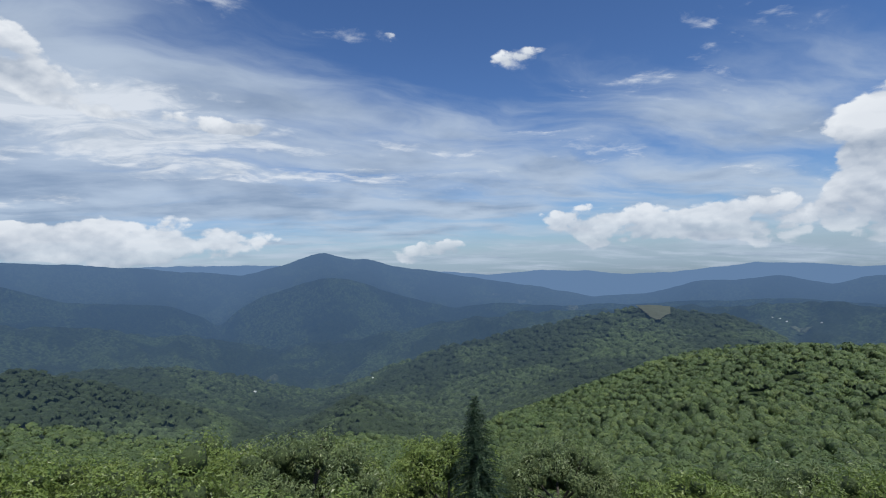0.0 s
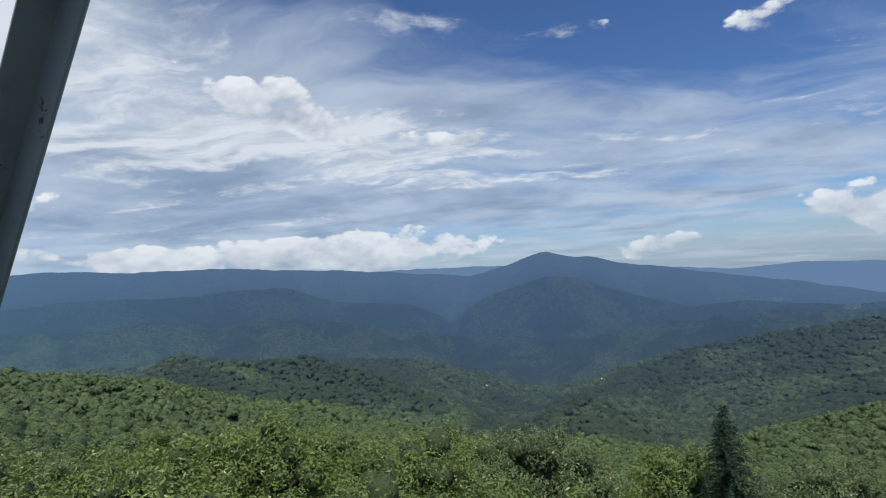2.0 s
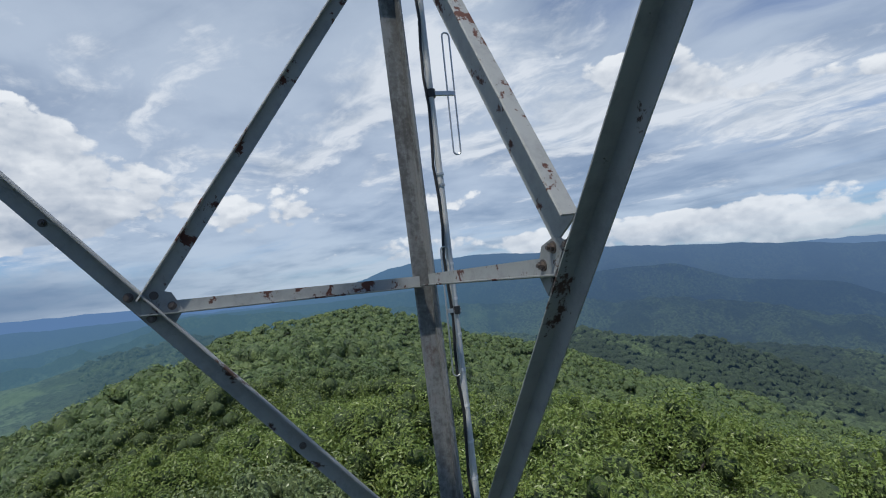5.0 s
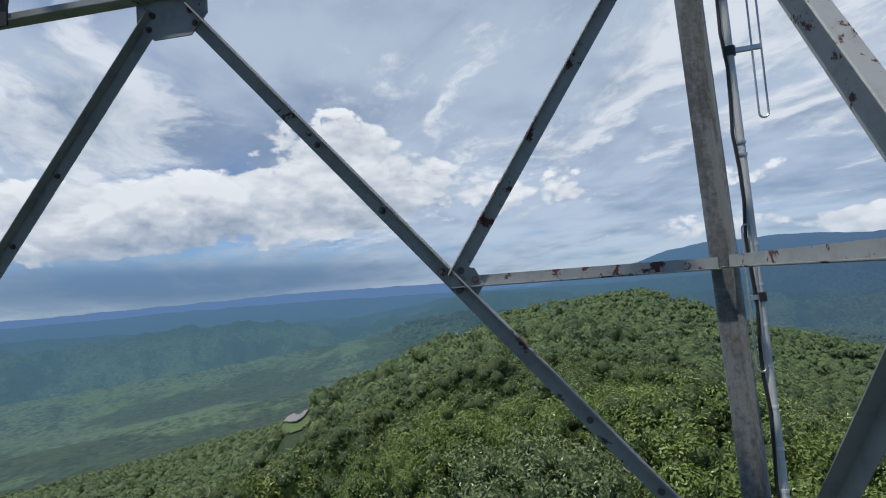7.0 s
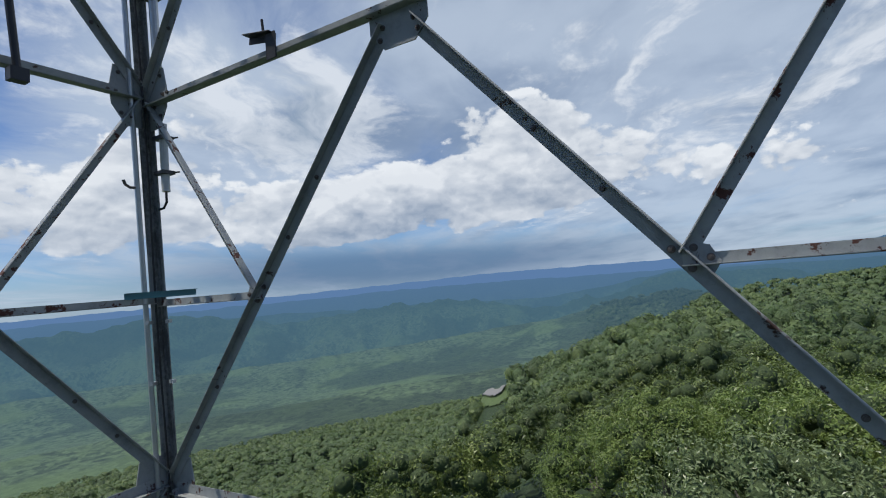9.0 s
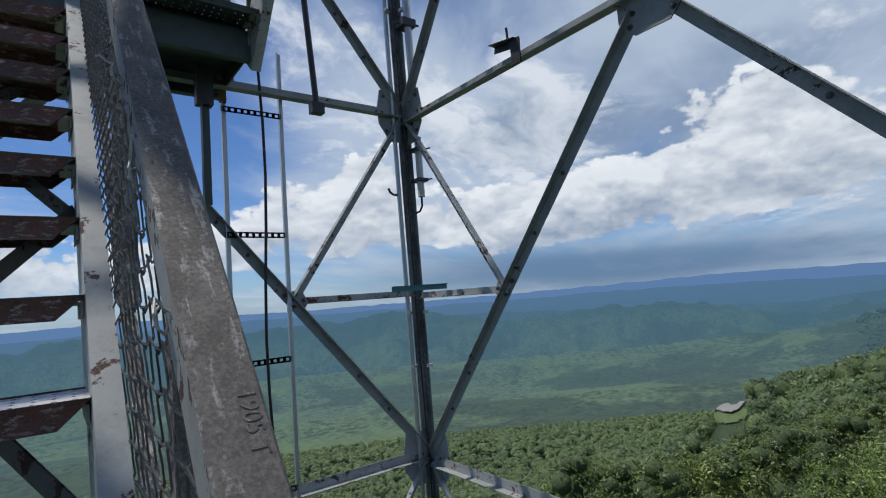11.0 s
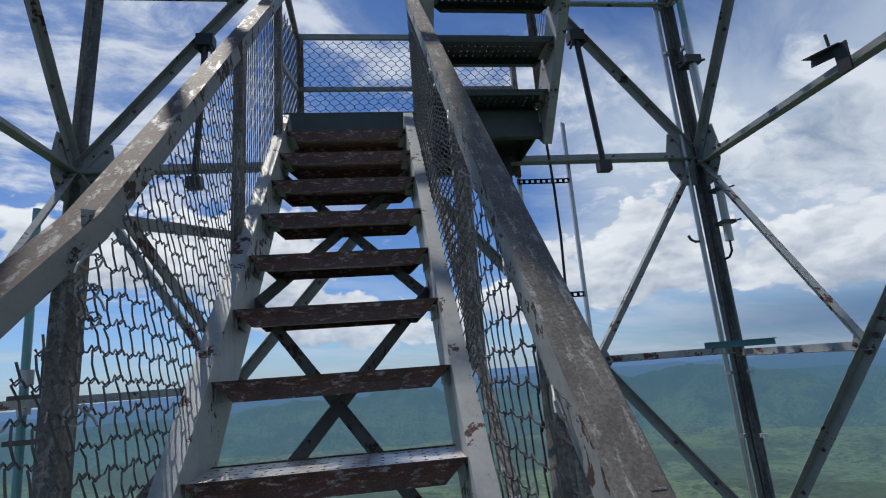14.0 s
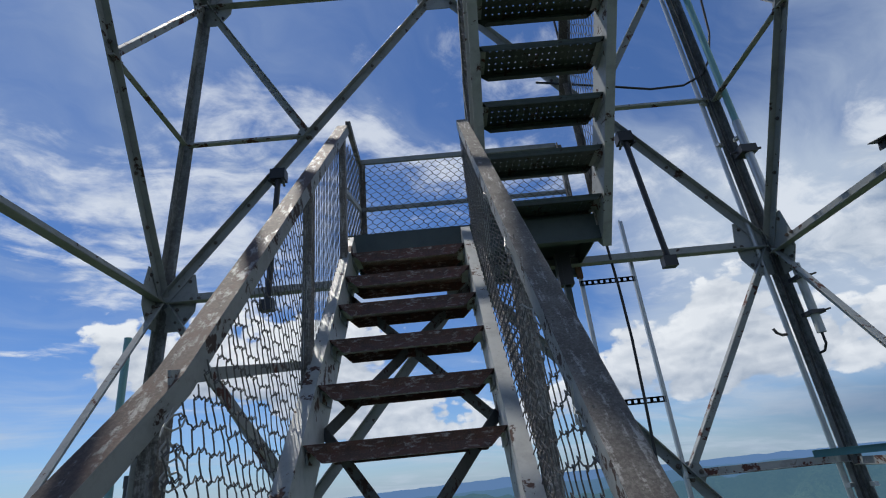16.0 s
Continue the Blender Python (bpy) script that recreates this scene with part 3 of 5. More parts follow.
def smooth_curve(rows):
    """A curve through (azimuth, height) rows, eased by a short running mean."""
    a = np.array([r[0] for r in rows], float) - 0.6
    h = np.array([r[1] for r in rows], float)
    grid = np.arange(-90, 270.01, 0.25)
    v = np.interp(grid, a, h)
    kernel = np.hanning(9)
    kernel /= kernel.sum()
    v = np.convolve(np.pad(v, 4, mode="edge"), kernel, mode="valid")
    return lambda az: np.interp((np.asarray(az) + 90) % 360 - 90, grid, v)


CREST = [(r, smooth_curve(rows)) for r, rows in CRESTS]


def wave_noise(x, y, scale, seed):
    """Sum of turned sine products: a cheap smooth relief in -1..1."""
    rng = np.random.RandomState(seed)
    s = np.zeros_like(x)
    amp, f, tot = 1.0, 1.0 / scale, 0.0
    for _ in range(5):
        t = rng.uniform(0, math.tau)
        px, py = rng.uniform(0, 50, 2)
        u, v = x * math.cos(t) - y * math.sin(t), x * math.sin(t) + y * math.cos(t)
        s += amp * np.sin(u * f * 6.28 + px + 1.3 * np.sin(v * f * 3.9 + py)) * np.sin(v * f * 5.1 + py + 1.1 * np.sin(u * f * 4.3))
        tot += amp
        amp *= 0.55
        f *= 2.1
    return s / tot


def land(az, r):
    """Height of the ground at azimuth az (degrees) and distance r."""
    az, r = np.asarray(az, float), np.asarray(r, float)
    rr = [0.0, 14.0] + [c[0] for c in CREST]
    hh = [np.zeros_like(az), np.zeros_like(az) - 0.3]
    for c, f in CREST:
        tall = 9.0 if c < 1200 else 6.0          # the crests are seen at the tree tops
        hh.append(EYE + c * np.tan(np.radians(f(az))) - tall)
    z = np.zeros_like(az + r)
    for i in range(len(rr) - 1):
        inside = (r >= rr[i]) & (r < rr[i + 1] + (1e9 if i == len(rr) - 2 else 0))
        s = np.clip((r - rr[i]) / (rr[i + 1] - rr[i]), 0, 1)
        dip = 0.0 if i < 2 else (0.070 if rr[i] < 1700 else 0.16 if rr[i] < 2000 else 0.30 if rr[i] < 3000 else 0.24) * (rr[i + 1] - rr[i])
        v = hh[i] + (hh[i + 1] - hh[i]) * s ** 1.15 - dip * 4 * s * (1 - s) * (1 - s * 0.3)
        z = np.where(inside, v, z)
    x, y = -np.sin(np.radians(az)) * r, np.cos(np.radians(az)) * r
    amp = np.clip((r - 60) / 300, 0, 1) * np.minimum(0.0042 * r, 9.0)
    z = z + amp * wave_noise(x, y, 420.0, 3) + np.clip((r - 800) / 900, 0, 1) * 35.0 * (0.34 - np.abs(wave_noise(x, y, 1500.0, 5))) * np.clip(1 - np.abs(r - 2350) / 600, 0, 1)
    spur = 1.0 - 2.0 * np.abs(wave_noise(x, y, 900.0, 11))
    z = z + 50.0 * (spur - 0.62) * np.clip(1.3 * (1 - np.abs(r - 2350) / 600), 0, 1)
    face = np.clip(1 - np.abs(r - 3340) / 240, 0, 1) + 0.8 * np.clip(1 - np.abs(r - 2910) / 200, 0, 1)
    z = z + 60.0 * face * (0.45 - np.abs(wave_noise(x, y, 620.0, 23)))
    return z


def sheet(name, radii, mat, label, category, kind):
    azs = np.arange(-90, 270, 0.25 if kind == "structure" and name == "backdrop" else 0.5)
    A, Rr = np.meshgrid(azs, np.array(radii))
    Z = land(A, Rr)
    X, Y = -np.sin(np.radians(A)) * Rr, np.cos(np.radians(A)) * Rr
    verts = np.stack([X, Y, Z], 2).reshape(-1, 3)
    n, m = A.shape
    i = np.arange(n - 1)[:, None] * m
    j = np.arange(m)[None, :]
    j2 = (j + 1) % m
    faces = np.stack([i + j, i + m + j, i + m + j2, i + j2], 2).reshape(-1, 4)
    me = mesh_from(name, verts, faces, mat)
    return tagged(new(name, me), label, category, kind=kind)


def mesh_from(name, verts, faces, mat, smooth=True):
    me = bpy.data.meshes.new(name)
    nv, nf, c = len(verts), len(faces), faces.shape[1]
    me.vertices.add(nv)
    me.vertices.foreach_set("co", np.ascontiguousarray(verts, np.float32).ravel())
    me.loops.add(nf * c)
    me.loops.foreach_set("vertex_index", np.ascontiguousarray(faces, np.int32).ravel())
    me.polygons.add(nf)
    me.polygons.foreach_set("loop_start", np.arange(0, nf * c, c, dtype=np.int32))
    me.polygons.foreach_set("loop_total", np.full(nf, c, np.int32))
    me.polygons.foreach_set("use_smooth", np.full(nf, smooth, bool))
    me.materials.append(mat)
    me.update(calc_edges=True)
    me.validate()
    return me


near_radii = np.concatenate([[0.5, 6, 12], np.geomspace(18, 700, 60)])
far_radii = np.concatenate([np.geomspace(700, 2600, 60), np.linspace(2620, 4700, 84), [4730, 4800]])
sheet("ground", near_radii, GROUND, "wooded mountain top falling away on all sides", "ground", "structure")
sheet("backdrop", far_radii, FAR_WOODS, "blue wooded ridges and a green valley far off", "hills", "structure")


# crowns of the woods on the nearer slopes, one mesh for each range of distance
def icosphere(level):
    bm = bmesh.new()
    bmesh.ops.create_icosphere(bm, subdivisions=level, radius=1.0)
    v = np.array([p.co[:] for p in bm.verts])
    f = np.array([[q.index for q in t.verts] for t in bm.faces])
    bm.free()
    return v, f


def woods(name, r0, r1, az0, az1, spacing, level, cut, mat, label, seed, leaves=0, size_of=0.6):
    rng = np.random.RandomState(seed)
    v, f = icosphere(level)
    keep = v[f].mean(1)[:, 2] > cut
    f = f[keep]
    used, inv = np.unique(f, return_inverse=True)
    v, f = v[used], inv.reshape(f.shape)
    area = math.pi * (r1 * r1 - r0 * r0) * (az1 - az0) / 360
    n = int(area / spacing ** 2)
    r = np.sqrt(rng.uniform(r0 * r0, r1 * r1, n))
    az = rng.uniform(az0, az1, n)
    lot = (np.abs(az - 115.4) < 2.0) & (r > 150) & (r < 300)
    r, az = r[~lot], az[~lot]
    n = len(r)
    z = land(az, r)
    c = np.stack([-np.sin(np.radians(az)) * r, np.cos(np.radians(az)) * r, z], 1)
    size = spacing * rng.uniform(0.50, 0.82, n) * (1.2 if r0 > 760 else 1.0)
    tall = size * rng.uniform(0.85, 1.25, n) * (0.72 if r0 >= 430 else 1.0)
    lift = 9.0 - tall + rng.uniform(-1.7, 1.4, n)
    turn = rng.uniform(0, math.tau, n)
    cs, sn = np.cos(turn)[:, None], np.sin(turn)[:, None]
    lump = 1 + rng.uniform(-0.26, 0.24, (n, len(v)))
    px = (v[None, :, 0] * cs - v[None, :, 1] * sn) * lump * size[:, None]
    py = (v[None, :, 0] * sn + v[None, :, 1] * cs) * lump * size[:, None]
    pz = v[None, :, 2] * lump * tall[:, None]
    verts = np.stack([px + c[:, None, 0], py + c[:, None, 1], pz + (c[:, 2] + lift)[:, None]], 2).reshape(-1, 3)
    faces = (f[None] + (np.arange(n) * len(v))[:, None, None]).reshape(-1, 3)
    ob = new(name, mesh_from(name, verts, faces, mat))
    if leaves:
        # sprays of leaves over each crown
        k = n * leaves
        d = rng.normal(size=(k, 3))
        d[:, 2] = np.abs(d[:, 2]) * 1.1 - 0.12
        d /= np.linalg.norm(d, axis=1, keepdims=True)
        own = np.repeat(np.arange(n), leaves)
        p = c[own] + d * np.stack([size[own], size[own], tall[own]], 1) * rng.uniform(0.95, 1.09, k)[:, None]
        p[:, 2] += lift[own]
        q = d + rng.normal(scale=0.30, size=(k, 3))
        q /= np.linalg.norm(q, axis=1, keepdims=True)
        a = np.cross(q, rng.normal(size=(k, 3)))
        a /= np.linalg.norm(a, axis=1, keepdims=True)
        b = np.cross(q, a)
        e = size_of * rng.uniform(0.6, 1.3, k)[:, None]
        lv = np.stack([p - a * e, p + b * e * 0.9 + a * e * rng.uniform(-0.6, 0.6, (k, 1)), p + a * e], 1).reshape(-1, 3)
        spray = new("foliage", mesh_from("foliage", lv, np.arange(k * 3).reshape(-1, 3), LEAF_FAR, False))
        tagged(spray, "leaves over the crowns of the rolling forest", "foliage", kind="stuff")
    return tagged(ob, label, "woods", kind="stuff")


BROAD = "rolling green forest of broadleaf trees"
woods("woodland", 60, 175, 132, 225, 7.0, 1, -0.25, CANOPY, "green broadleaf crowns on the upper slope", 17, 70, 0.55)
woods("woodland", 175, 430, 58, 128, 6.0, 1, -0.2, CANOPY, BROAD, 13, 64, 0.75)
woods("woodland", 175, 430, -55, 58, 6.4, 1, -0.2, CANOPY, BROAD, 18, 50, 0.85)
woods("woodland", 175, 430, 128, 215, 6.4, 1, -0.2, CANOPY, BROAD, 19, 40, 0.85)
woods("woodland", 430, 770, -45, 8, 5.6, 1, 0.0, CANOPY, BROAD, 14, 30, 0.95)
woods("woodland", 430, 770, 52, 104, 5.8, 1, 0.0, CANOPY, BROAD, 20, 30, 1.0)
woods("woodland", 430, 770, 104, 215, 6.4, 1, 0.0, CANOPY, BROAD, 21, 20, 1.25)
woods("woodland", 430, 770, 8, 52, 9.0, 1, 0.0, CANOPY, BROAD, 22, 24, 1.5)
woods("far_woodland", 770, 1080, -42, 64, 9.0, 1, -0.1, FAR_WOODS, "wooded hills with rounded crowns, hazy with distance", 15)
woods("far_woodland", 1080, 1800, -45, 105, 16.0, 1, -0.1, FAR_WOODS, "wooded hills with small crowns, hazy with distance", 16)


# ---------------------------------------------------------------- the tower frame
WX, WY, TOP, BAY, BATTER = 2.128, 2.130, 17.390, 2.624, 0.042
MIDDLE = 0.480                       # height of the middle struts within a bay


def half(z):
    o = BATTER * (TOP - z)
    return WX + o, WY + o


def corner(sx, sy, z):
    a, b = half(z)
    return Vector((sx * a, sy * b, z))


tower = thing("lookout_tower", "tall square lookout tower of weathered grey steel angles", "tower")
for sx, sy in ((-1, 1), (-1, -1), (1, -1), (1, 1)):
    part("leg", angle_bar(corner(sx, sy, -0.4), corner(sx, sy, 25.2), (-sx, 0, 0), (0, -sy, 0), 0.076, t=0.010), LEG, tower)
    lo = corner(sx, sy, 0)
    part("footing", box(bmesh.new(), lo - Vector((0.35, 0.35, 0.9)), lo + Vector((0.35, 0.35, 0.12))), CONCRETE, tower)

FACES = [((0, 1), (-1, 0)), ((-1, 0), (0, -1)), ((0, -1), (1, 0)), ((1, 0), (0, 1))]


def on_face(face, along, z, inset=0.0):
    """A point on a face of the tower: along runs from -1 to 1 of its half width."""
    (nx, ny), (tx, ty) = face
    a, b = half(z)
    return Vector((nx * (a - inset) + tx * along * a, ny * (b - inset) + ty * along * b, z))


FACE_DROP = (-0.015, -0.02, 0.0, 0.0)
SIDE_SHIFT = (-0.085, -0.028, -0.032, -0.032)


SUB_SHIFT = -0.130                    # the front face's short braces sit nearer its middle


def face_bay(face, z0, detail):
    n = Vector((*face[0], 0.0))
    t = Vector((*face[1], 0.0))
    z0 += FACE_DROP[FACES.index(face)]
    z1 = z0 + BAY
    zm = z0 + BAY * MIDDLE
    zg = z1 - (0.045 if face == FACES[1] else 0.012)
    part("girt", angle_bar(on_face(face, -0.97, zg, 0.012), on_face(face, 0.97, zg, 0.012), -n, (0, 0, 1), 0.062, 0.070, 0.007), STEEL_RUST if z1 < TOP - 1 else STEEL, tower)
    for s in (-1, 1):
        foot, head = on_face(face, s * 0.985, z0 + 0.02, 0.014), on_face(face, s * 0.030, z1 - 0.115, 0.014)
        d = (head - foot).normalized()
        upper = n.cross(d) * (1 if n.cross(d).z > 0 else -1)
        shift = upper * SIDE_SHIFT[FACES.index(face)]
        part("diagonal", angle_bar(foot + shift + upper * 0.064, head + shift + upper * 0.064, -upper, -n, 0.064, 0.050, 0.007), STEEL, tower)
        u = (zm - foot.z) / (head.z - foot.z)
        node = foot.lerp(head, u)
        leg_mid = on_face(face, s * 0.975, zm, 0.020)
        part("strut", angle_bar(node + n * -0.004 - Vector((0, 0, 0.032)), leg_mid - Vector((0, 0, 0.032)), (0, 0, 1), -n, 0.046, 0.040, 0.006), STEEL_RUST, tower)
        leg_top = on_face(face, s * 0.96, z1 - 0.01, 0.022)
        near = node + (leg_top - node).normalized() * (0.12 if face == FACES[0] else 0.03) - n * 0.006
        if face == FACES[0]:
            near, leg_top = near + t * s * SUB_SHIFT, leg_top + t * s * SUB_SHIFT * 1.8
        if face == FACES[1] and s < 0:
            near, leg_top = near + t * 0.024, leg_top + t * 0.024
        d2 = (leg_top - near).normalized()
        side = n.cross(d2) * (1 if n.cross(d2).z > 0 else -1)
        part("sub_diagonal", angle_bar(near, leg_top, -side, -n, 0.115 if face == FACES[0] else 0.055, 0.046, 0.006), STEEL_RUST, tower)
        # plate at the middle node
        c = node - n * 0.012
        e = d
        g = part("gusset_plate", plate([c - e * 0.12 + upper * 0.02, c + e * 0.04 + upper * 0.02, c + e * 0.03 + upper * 0.06, c - e * 0.03 + upper * 0.10, c - e * 0.10 + upper * 0.085], 0.006, -n), STEEL, tower)
        if detail:
            for w in (-0.05, 0.05):
                bolt(c + e * w - n * 0.006 - upper * 0.002, -n, g, 1.1)
            bolt(c + e * 0.0 + upper * 0.055 - n * 0.006, -n, g)
            bolt(c - e * 0.065 + upper * 0.070 - n * 0.006, -n, g)
            for w in (0.16, 0.27, 0.62, 0.74):
                bolt(foot.lerp(head, w) - n * 0.010, -n, tower, 0.9)
        # plates at the leg joints
        j = on_face(face, s * 0.955, z1, 0.010)
        inward = -t * s
        g = part("gusset_plate", plate([j + inward * -0.04 + Vector((0, 0, 0.20)), j + inward * 0.13 + Vector((0, 0, 0.20)), j + inward * 0.16 + Vector((0, 0, 0.05)), j + inward * 0.15 + Vector((0, 0, -0.07)), j + inward * 0.06 + Vector((0, 0, -0.20)), j + inward * -0.04 + Vector((0, 0, -0.20))], 0.007, -n), STEEL, tower)
        if detail:
            for q in ((0.12, 0.02), (0.17, 0.02), (0.03, 0.12), (0.03, -0.05), (0.03, -0.14), (0.09, -0.12), (0.10, 0.15)):
                bolt(j + inward * q[0] + Vector((0, 0, q[1])) - n * 0.007, -n, g, 0.9)
    c = on_face(face, 0, z1 - 0.06, 0.018)
    g = part("gusset_plate", plate([c + t * -0.17 + Vector((0, 0, 0.07)), c + t * 0.17 + Vector((0, 0, 0.07)), c + t * 0.17 + Vector((0, 0, -0.07)), c + t * 0.09 + Vector((0, 0, -0.16)), c + t * -0.09 + Vector((0, 0, -0.16)), c + t * -0.17 + Vector((0, 0, -0.07))], 0.007, -n), STEEL, tower)
    if detail:
        for q in ((-0.12, 0.04), (-0.05, 0.04), (0.05, 0.04), (0.12, 0.04), (-0.09, -0.05), (-0.11, -0.11), (0.09, -0.05), (0.11, -0.11)):
            bolt(c + t * q[0] + Vector((0, 0, q[1])) - n * 0.007, -n, g)


for level in range(-7, 3):
    for face in FACES:
        face_bay(face, TOP + BAY * (level - 1), level in (0, 1))


# ---------------------------------------------------------------- stairs
RISE, RUN = 0.2087, 0.190
X0, X1 = 0.066, 0.688                # inside faces of the stringers of the lower flight
Y0, Z0 = -0.225, 16.047              # nosing of the tread at eye height
LANDING = Z0 + 7 * RISE


def make_tread(width, mat, back=0.052, worn=None):
    """A pan of perforated steel plate with a deep folded front edge, raked at both ends."""
    bm = bmesh.new()
    nx, ny, deep, t = 37, 9, 0.205, 0.004
    xs = [width * i / nx for i in range(nx + 1)]
    ys = [-deep * j / ny for j in range(ny + 1)]
    grid = {}

    def vert(i, j, z):
        if (i, j, z) not in grid:
            grid[i, j, z] = bm.verts.new((xs[i], ys[j], z))
        return grid[i, j, z]

    for i in range(nx):
        for j in range(ny):
            if i % 2 == 1 and j % 2 == 1 and (i + j) % 4 != 9:
                # a small round-cornered hole in this cell
                x, y = (xs[i] + xs[i + 1]) / 2, (ys[j] + ys[j + 1]) / 2
                hole = [bm.verts.new((x + 0.0050 * math.cos(a * math.tau / 8 + 0.39), y + 0.0050 * math.sin(a * math.tau / 8 + 0.39), 0)) for a in range(8)]
                ring = [vert(i + 1, j, 0), vert(i, j, 0), vert(i, j + 1, 0), vert(i + 1, j + 1, 0)]
                for q, (a, b, c) in enumerate(((0, 1, 2), (2, 3, 4), (4, 5, 6), (6, 7, 0))):
                    bm.faces.new((ring[q], hole[a], hole[b]))
                    bm.faces.new((ring[q], hole[b], hole[c]))
                    bm.faces.new((ring[q], hole[c], ring[(q + 1) % 4]))
            else:
                bm.faces.new((vert(i, j, 0), vert(i, j + 1, 0), vert(i + 1, j + 1, 0), vert(i + 1, j, 0)))
    # folded front and back lips, cut back at the ends
    for y, turn, lip in ((0.0, 0.028, 0.052), (-deep, -0.004, back)):
        top = [bm.verts.new((0, y, 0)), bm.verts.new((width, y, 0))]
        low = [bm.verts.new((0.055 * lip / 0.052, y, -lip)), bm.verts.new((width - 0.055 * lip / 0.052, y, -lip))]
        fold = [bm.verts.new((0.06 * lip / 0.052, y - turn, -lip)), bm.verts.new((width - 0.06 * lip / 0.052, y - turn, -lip))]
        bm.faces.new((top[0], top[1], low[1], low[0]))
        bm.faces.new((low[0], low[1], fold[1], fold[0]))
    bmesh.ops.remove_doubles(bm, verts=bm.verts[:], dist=0.0004)
    bmesh.ops.recalc_face_normals(bm, faces=bm.faces[:])
    bmesh.ops.solidify(bm, geom=bm.faces[:], thickness=t)
    me = bpy.data.meshes.new("tread")
    bm.to_mesh(me)
    bm.free()
    me.materials.append(mat)
    if worn:
        me.materials.append(worn)
        for face in me.polygons:
            face.material_index = int(face.normal.z > 0.9)
    return me


TREAD_MESH = make_tread(X1 - X0, TREAD, worn=TREAD_TOP)
TREAD_DARK = make_tread(0.666, TREAD_GREEN, 0.030)


def stringer(parent, x, outward, y0, z0, y1, z1):
    """A steel channel on edge: web, and flanges that point outward."""
    d = Vector((0, y1 - y0, z1 - z0)).normalized()
    up = Vector((1, 0, 0)).cross(d)
    up = up if up.z > 0 else -up
    out = Vector((outward, 0, 0))
    h0, h1, f, t = -0.19, 0.022, 0.052, 0.008
    outline = [(h0, 0), (h1, 0), (h1, f), (h1 - t, f), (h1 - t, t), (h0 + t, t), (h0 + t, f), (h0, f)]
    return part("stringer", prism(bmesh.new(), (x, y0, z0), (x, y1, z1), outline, up, out), STRINGER, parent)


def flight(label, x0, x1, first_y, first_z, way, count, mesh, braced=True):
    """Stairs that climb towards way (-1 or 1 along y)."""
    st = thing("stair_flight", label, "stairs", "stair flights of the tower")
    for i in range(count):
        y, z = first_y + way * RUN * i, first_z + RISE * i
        m = pose(x0, y, z) if way < 0 else pose(x1, y, z, 0, 0, 180)
        o = shared("tread", mesh, m, st)
        for x, s in ((x0, 1), (x1, -1)):
            part("tread_bracket", angle_bar((x + s * 0.002, y + way * 0.02, z - 0.012), (x + s * 0.002, y + way * 0.19, z - 0.012), (s, 0, 0), (0, 0, -1), 0.035, 0.04, 0.005), STEEL_RUST, st)
    y0, z0 = first_y - way * RUN * 0.6, first_z - RISE * 0.6
    y1, z1 = first_y + way * RUN * (count - 0.3), first_z + RISE * (count - 0.3)
    stringer(st, x0, -1, y0, z0, y1, z1)
    stringer(st, x1, 1, y0, z0, y1, z1)
    # crossed flats under the treads
    for a, b in ((1.7, 5.1), (5.1, 8.5), (8.5, 11.9)) if braced else ():
        pa = [Vector((x, first_y + way * RUN * a, first_z + RISE * a - 0.27)) for x in (x0, x1)]
        pb = [Vector((x, first_y + way * RUN * b, first_z + RISE * b - 0.25)) for x in (x0, x1)]
        slope = Vector((0, way * RUN, RISE)).cross(Vector((1, 0, 0))).normalized()
        part("cross_brace", bar(pa[0], pb[1], 0.042, 0.006, (0, 0, 1)), BRACE, st)
        part("cross_brace", bar(pa[1] + slope * 0.008, pb[0] + slope * 0.008, 0.042, 0.006, (0, 0, 1)), BRACE, st)
    return st


lower = flight("steep steel stairs with rusty perforated treads", X0, X1, Y0 + 6 * RUN, Z0 - 6 * RISE, -1, 13, TREAD_MESH)
UX0, UX1 = -0.763, -0.097
UY, UZ = -1.600, LANDING + 0.037
upper = flight("steel stairs with dark perforated treads overhead", UX0, UX1, UY, UZ, 1, 12, TREAD_DARK, False)


def landing(label, y0, y1, z, x0=-0.79, x1=0.745):
    ob = thing("landing", label, "landing", "landings of the tower")
    part("deck", box(bmesh.new(), (x0, y0, z - 0.006), (x1, y1, z)), DECK_GREEN, ob)
    for y, s in ((y0, 1), (y1, -1)):
        bm = prism(bmesh.new(), (x0, y, z - 0.007), (x1, y, z - 0.007), [(0, 0), (0, -0.16), (s * 0.05, -0.16), (s * 0.05, -0.152), (s * 0.008, -0.152), (s * 0.008, 0)], Vector((0, 1, 0)), Vector((0, 0, 1)))
        part("edge_beam", bm, DECK_GREEN, ob)
    for x in (x0 + 0.02, (x0 + x1) / 2, x1 - 0.03):
        part("joist", box(bmesh.new(), (x, y0 + 0.06, z - 0.12), (x + 0.008, y1 - 0.06, z - 0.008)), DECK_GREEN, ob)
    return ob


landing("green steel landing at the head of the stairs", -2.215, -1.560, LANDING)
landing("steel landing where the stairs begin", 0.90, 1.62, LANDING - 14 * RISE)


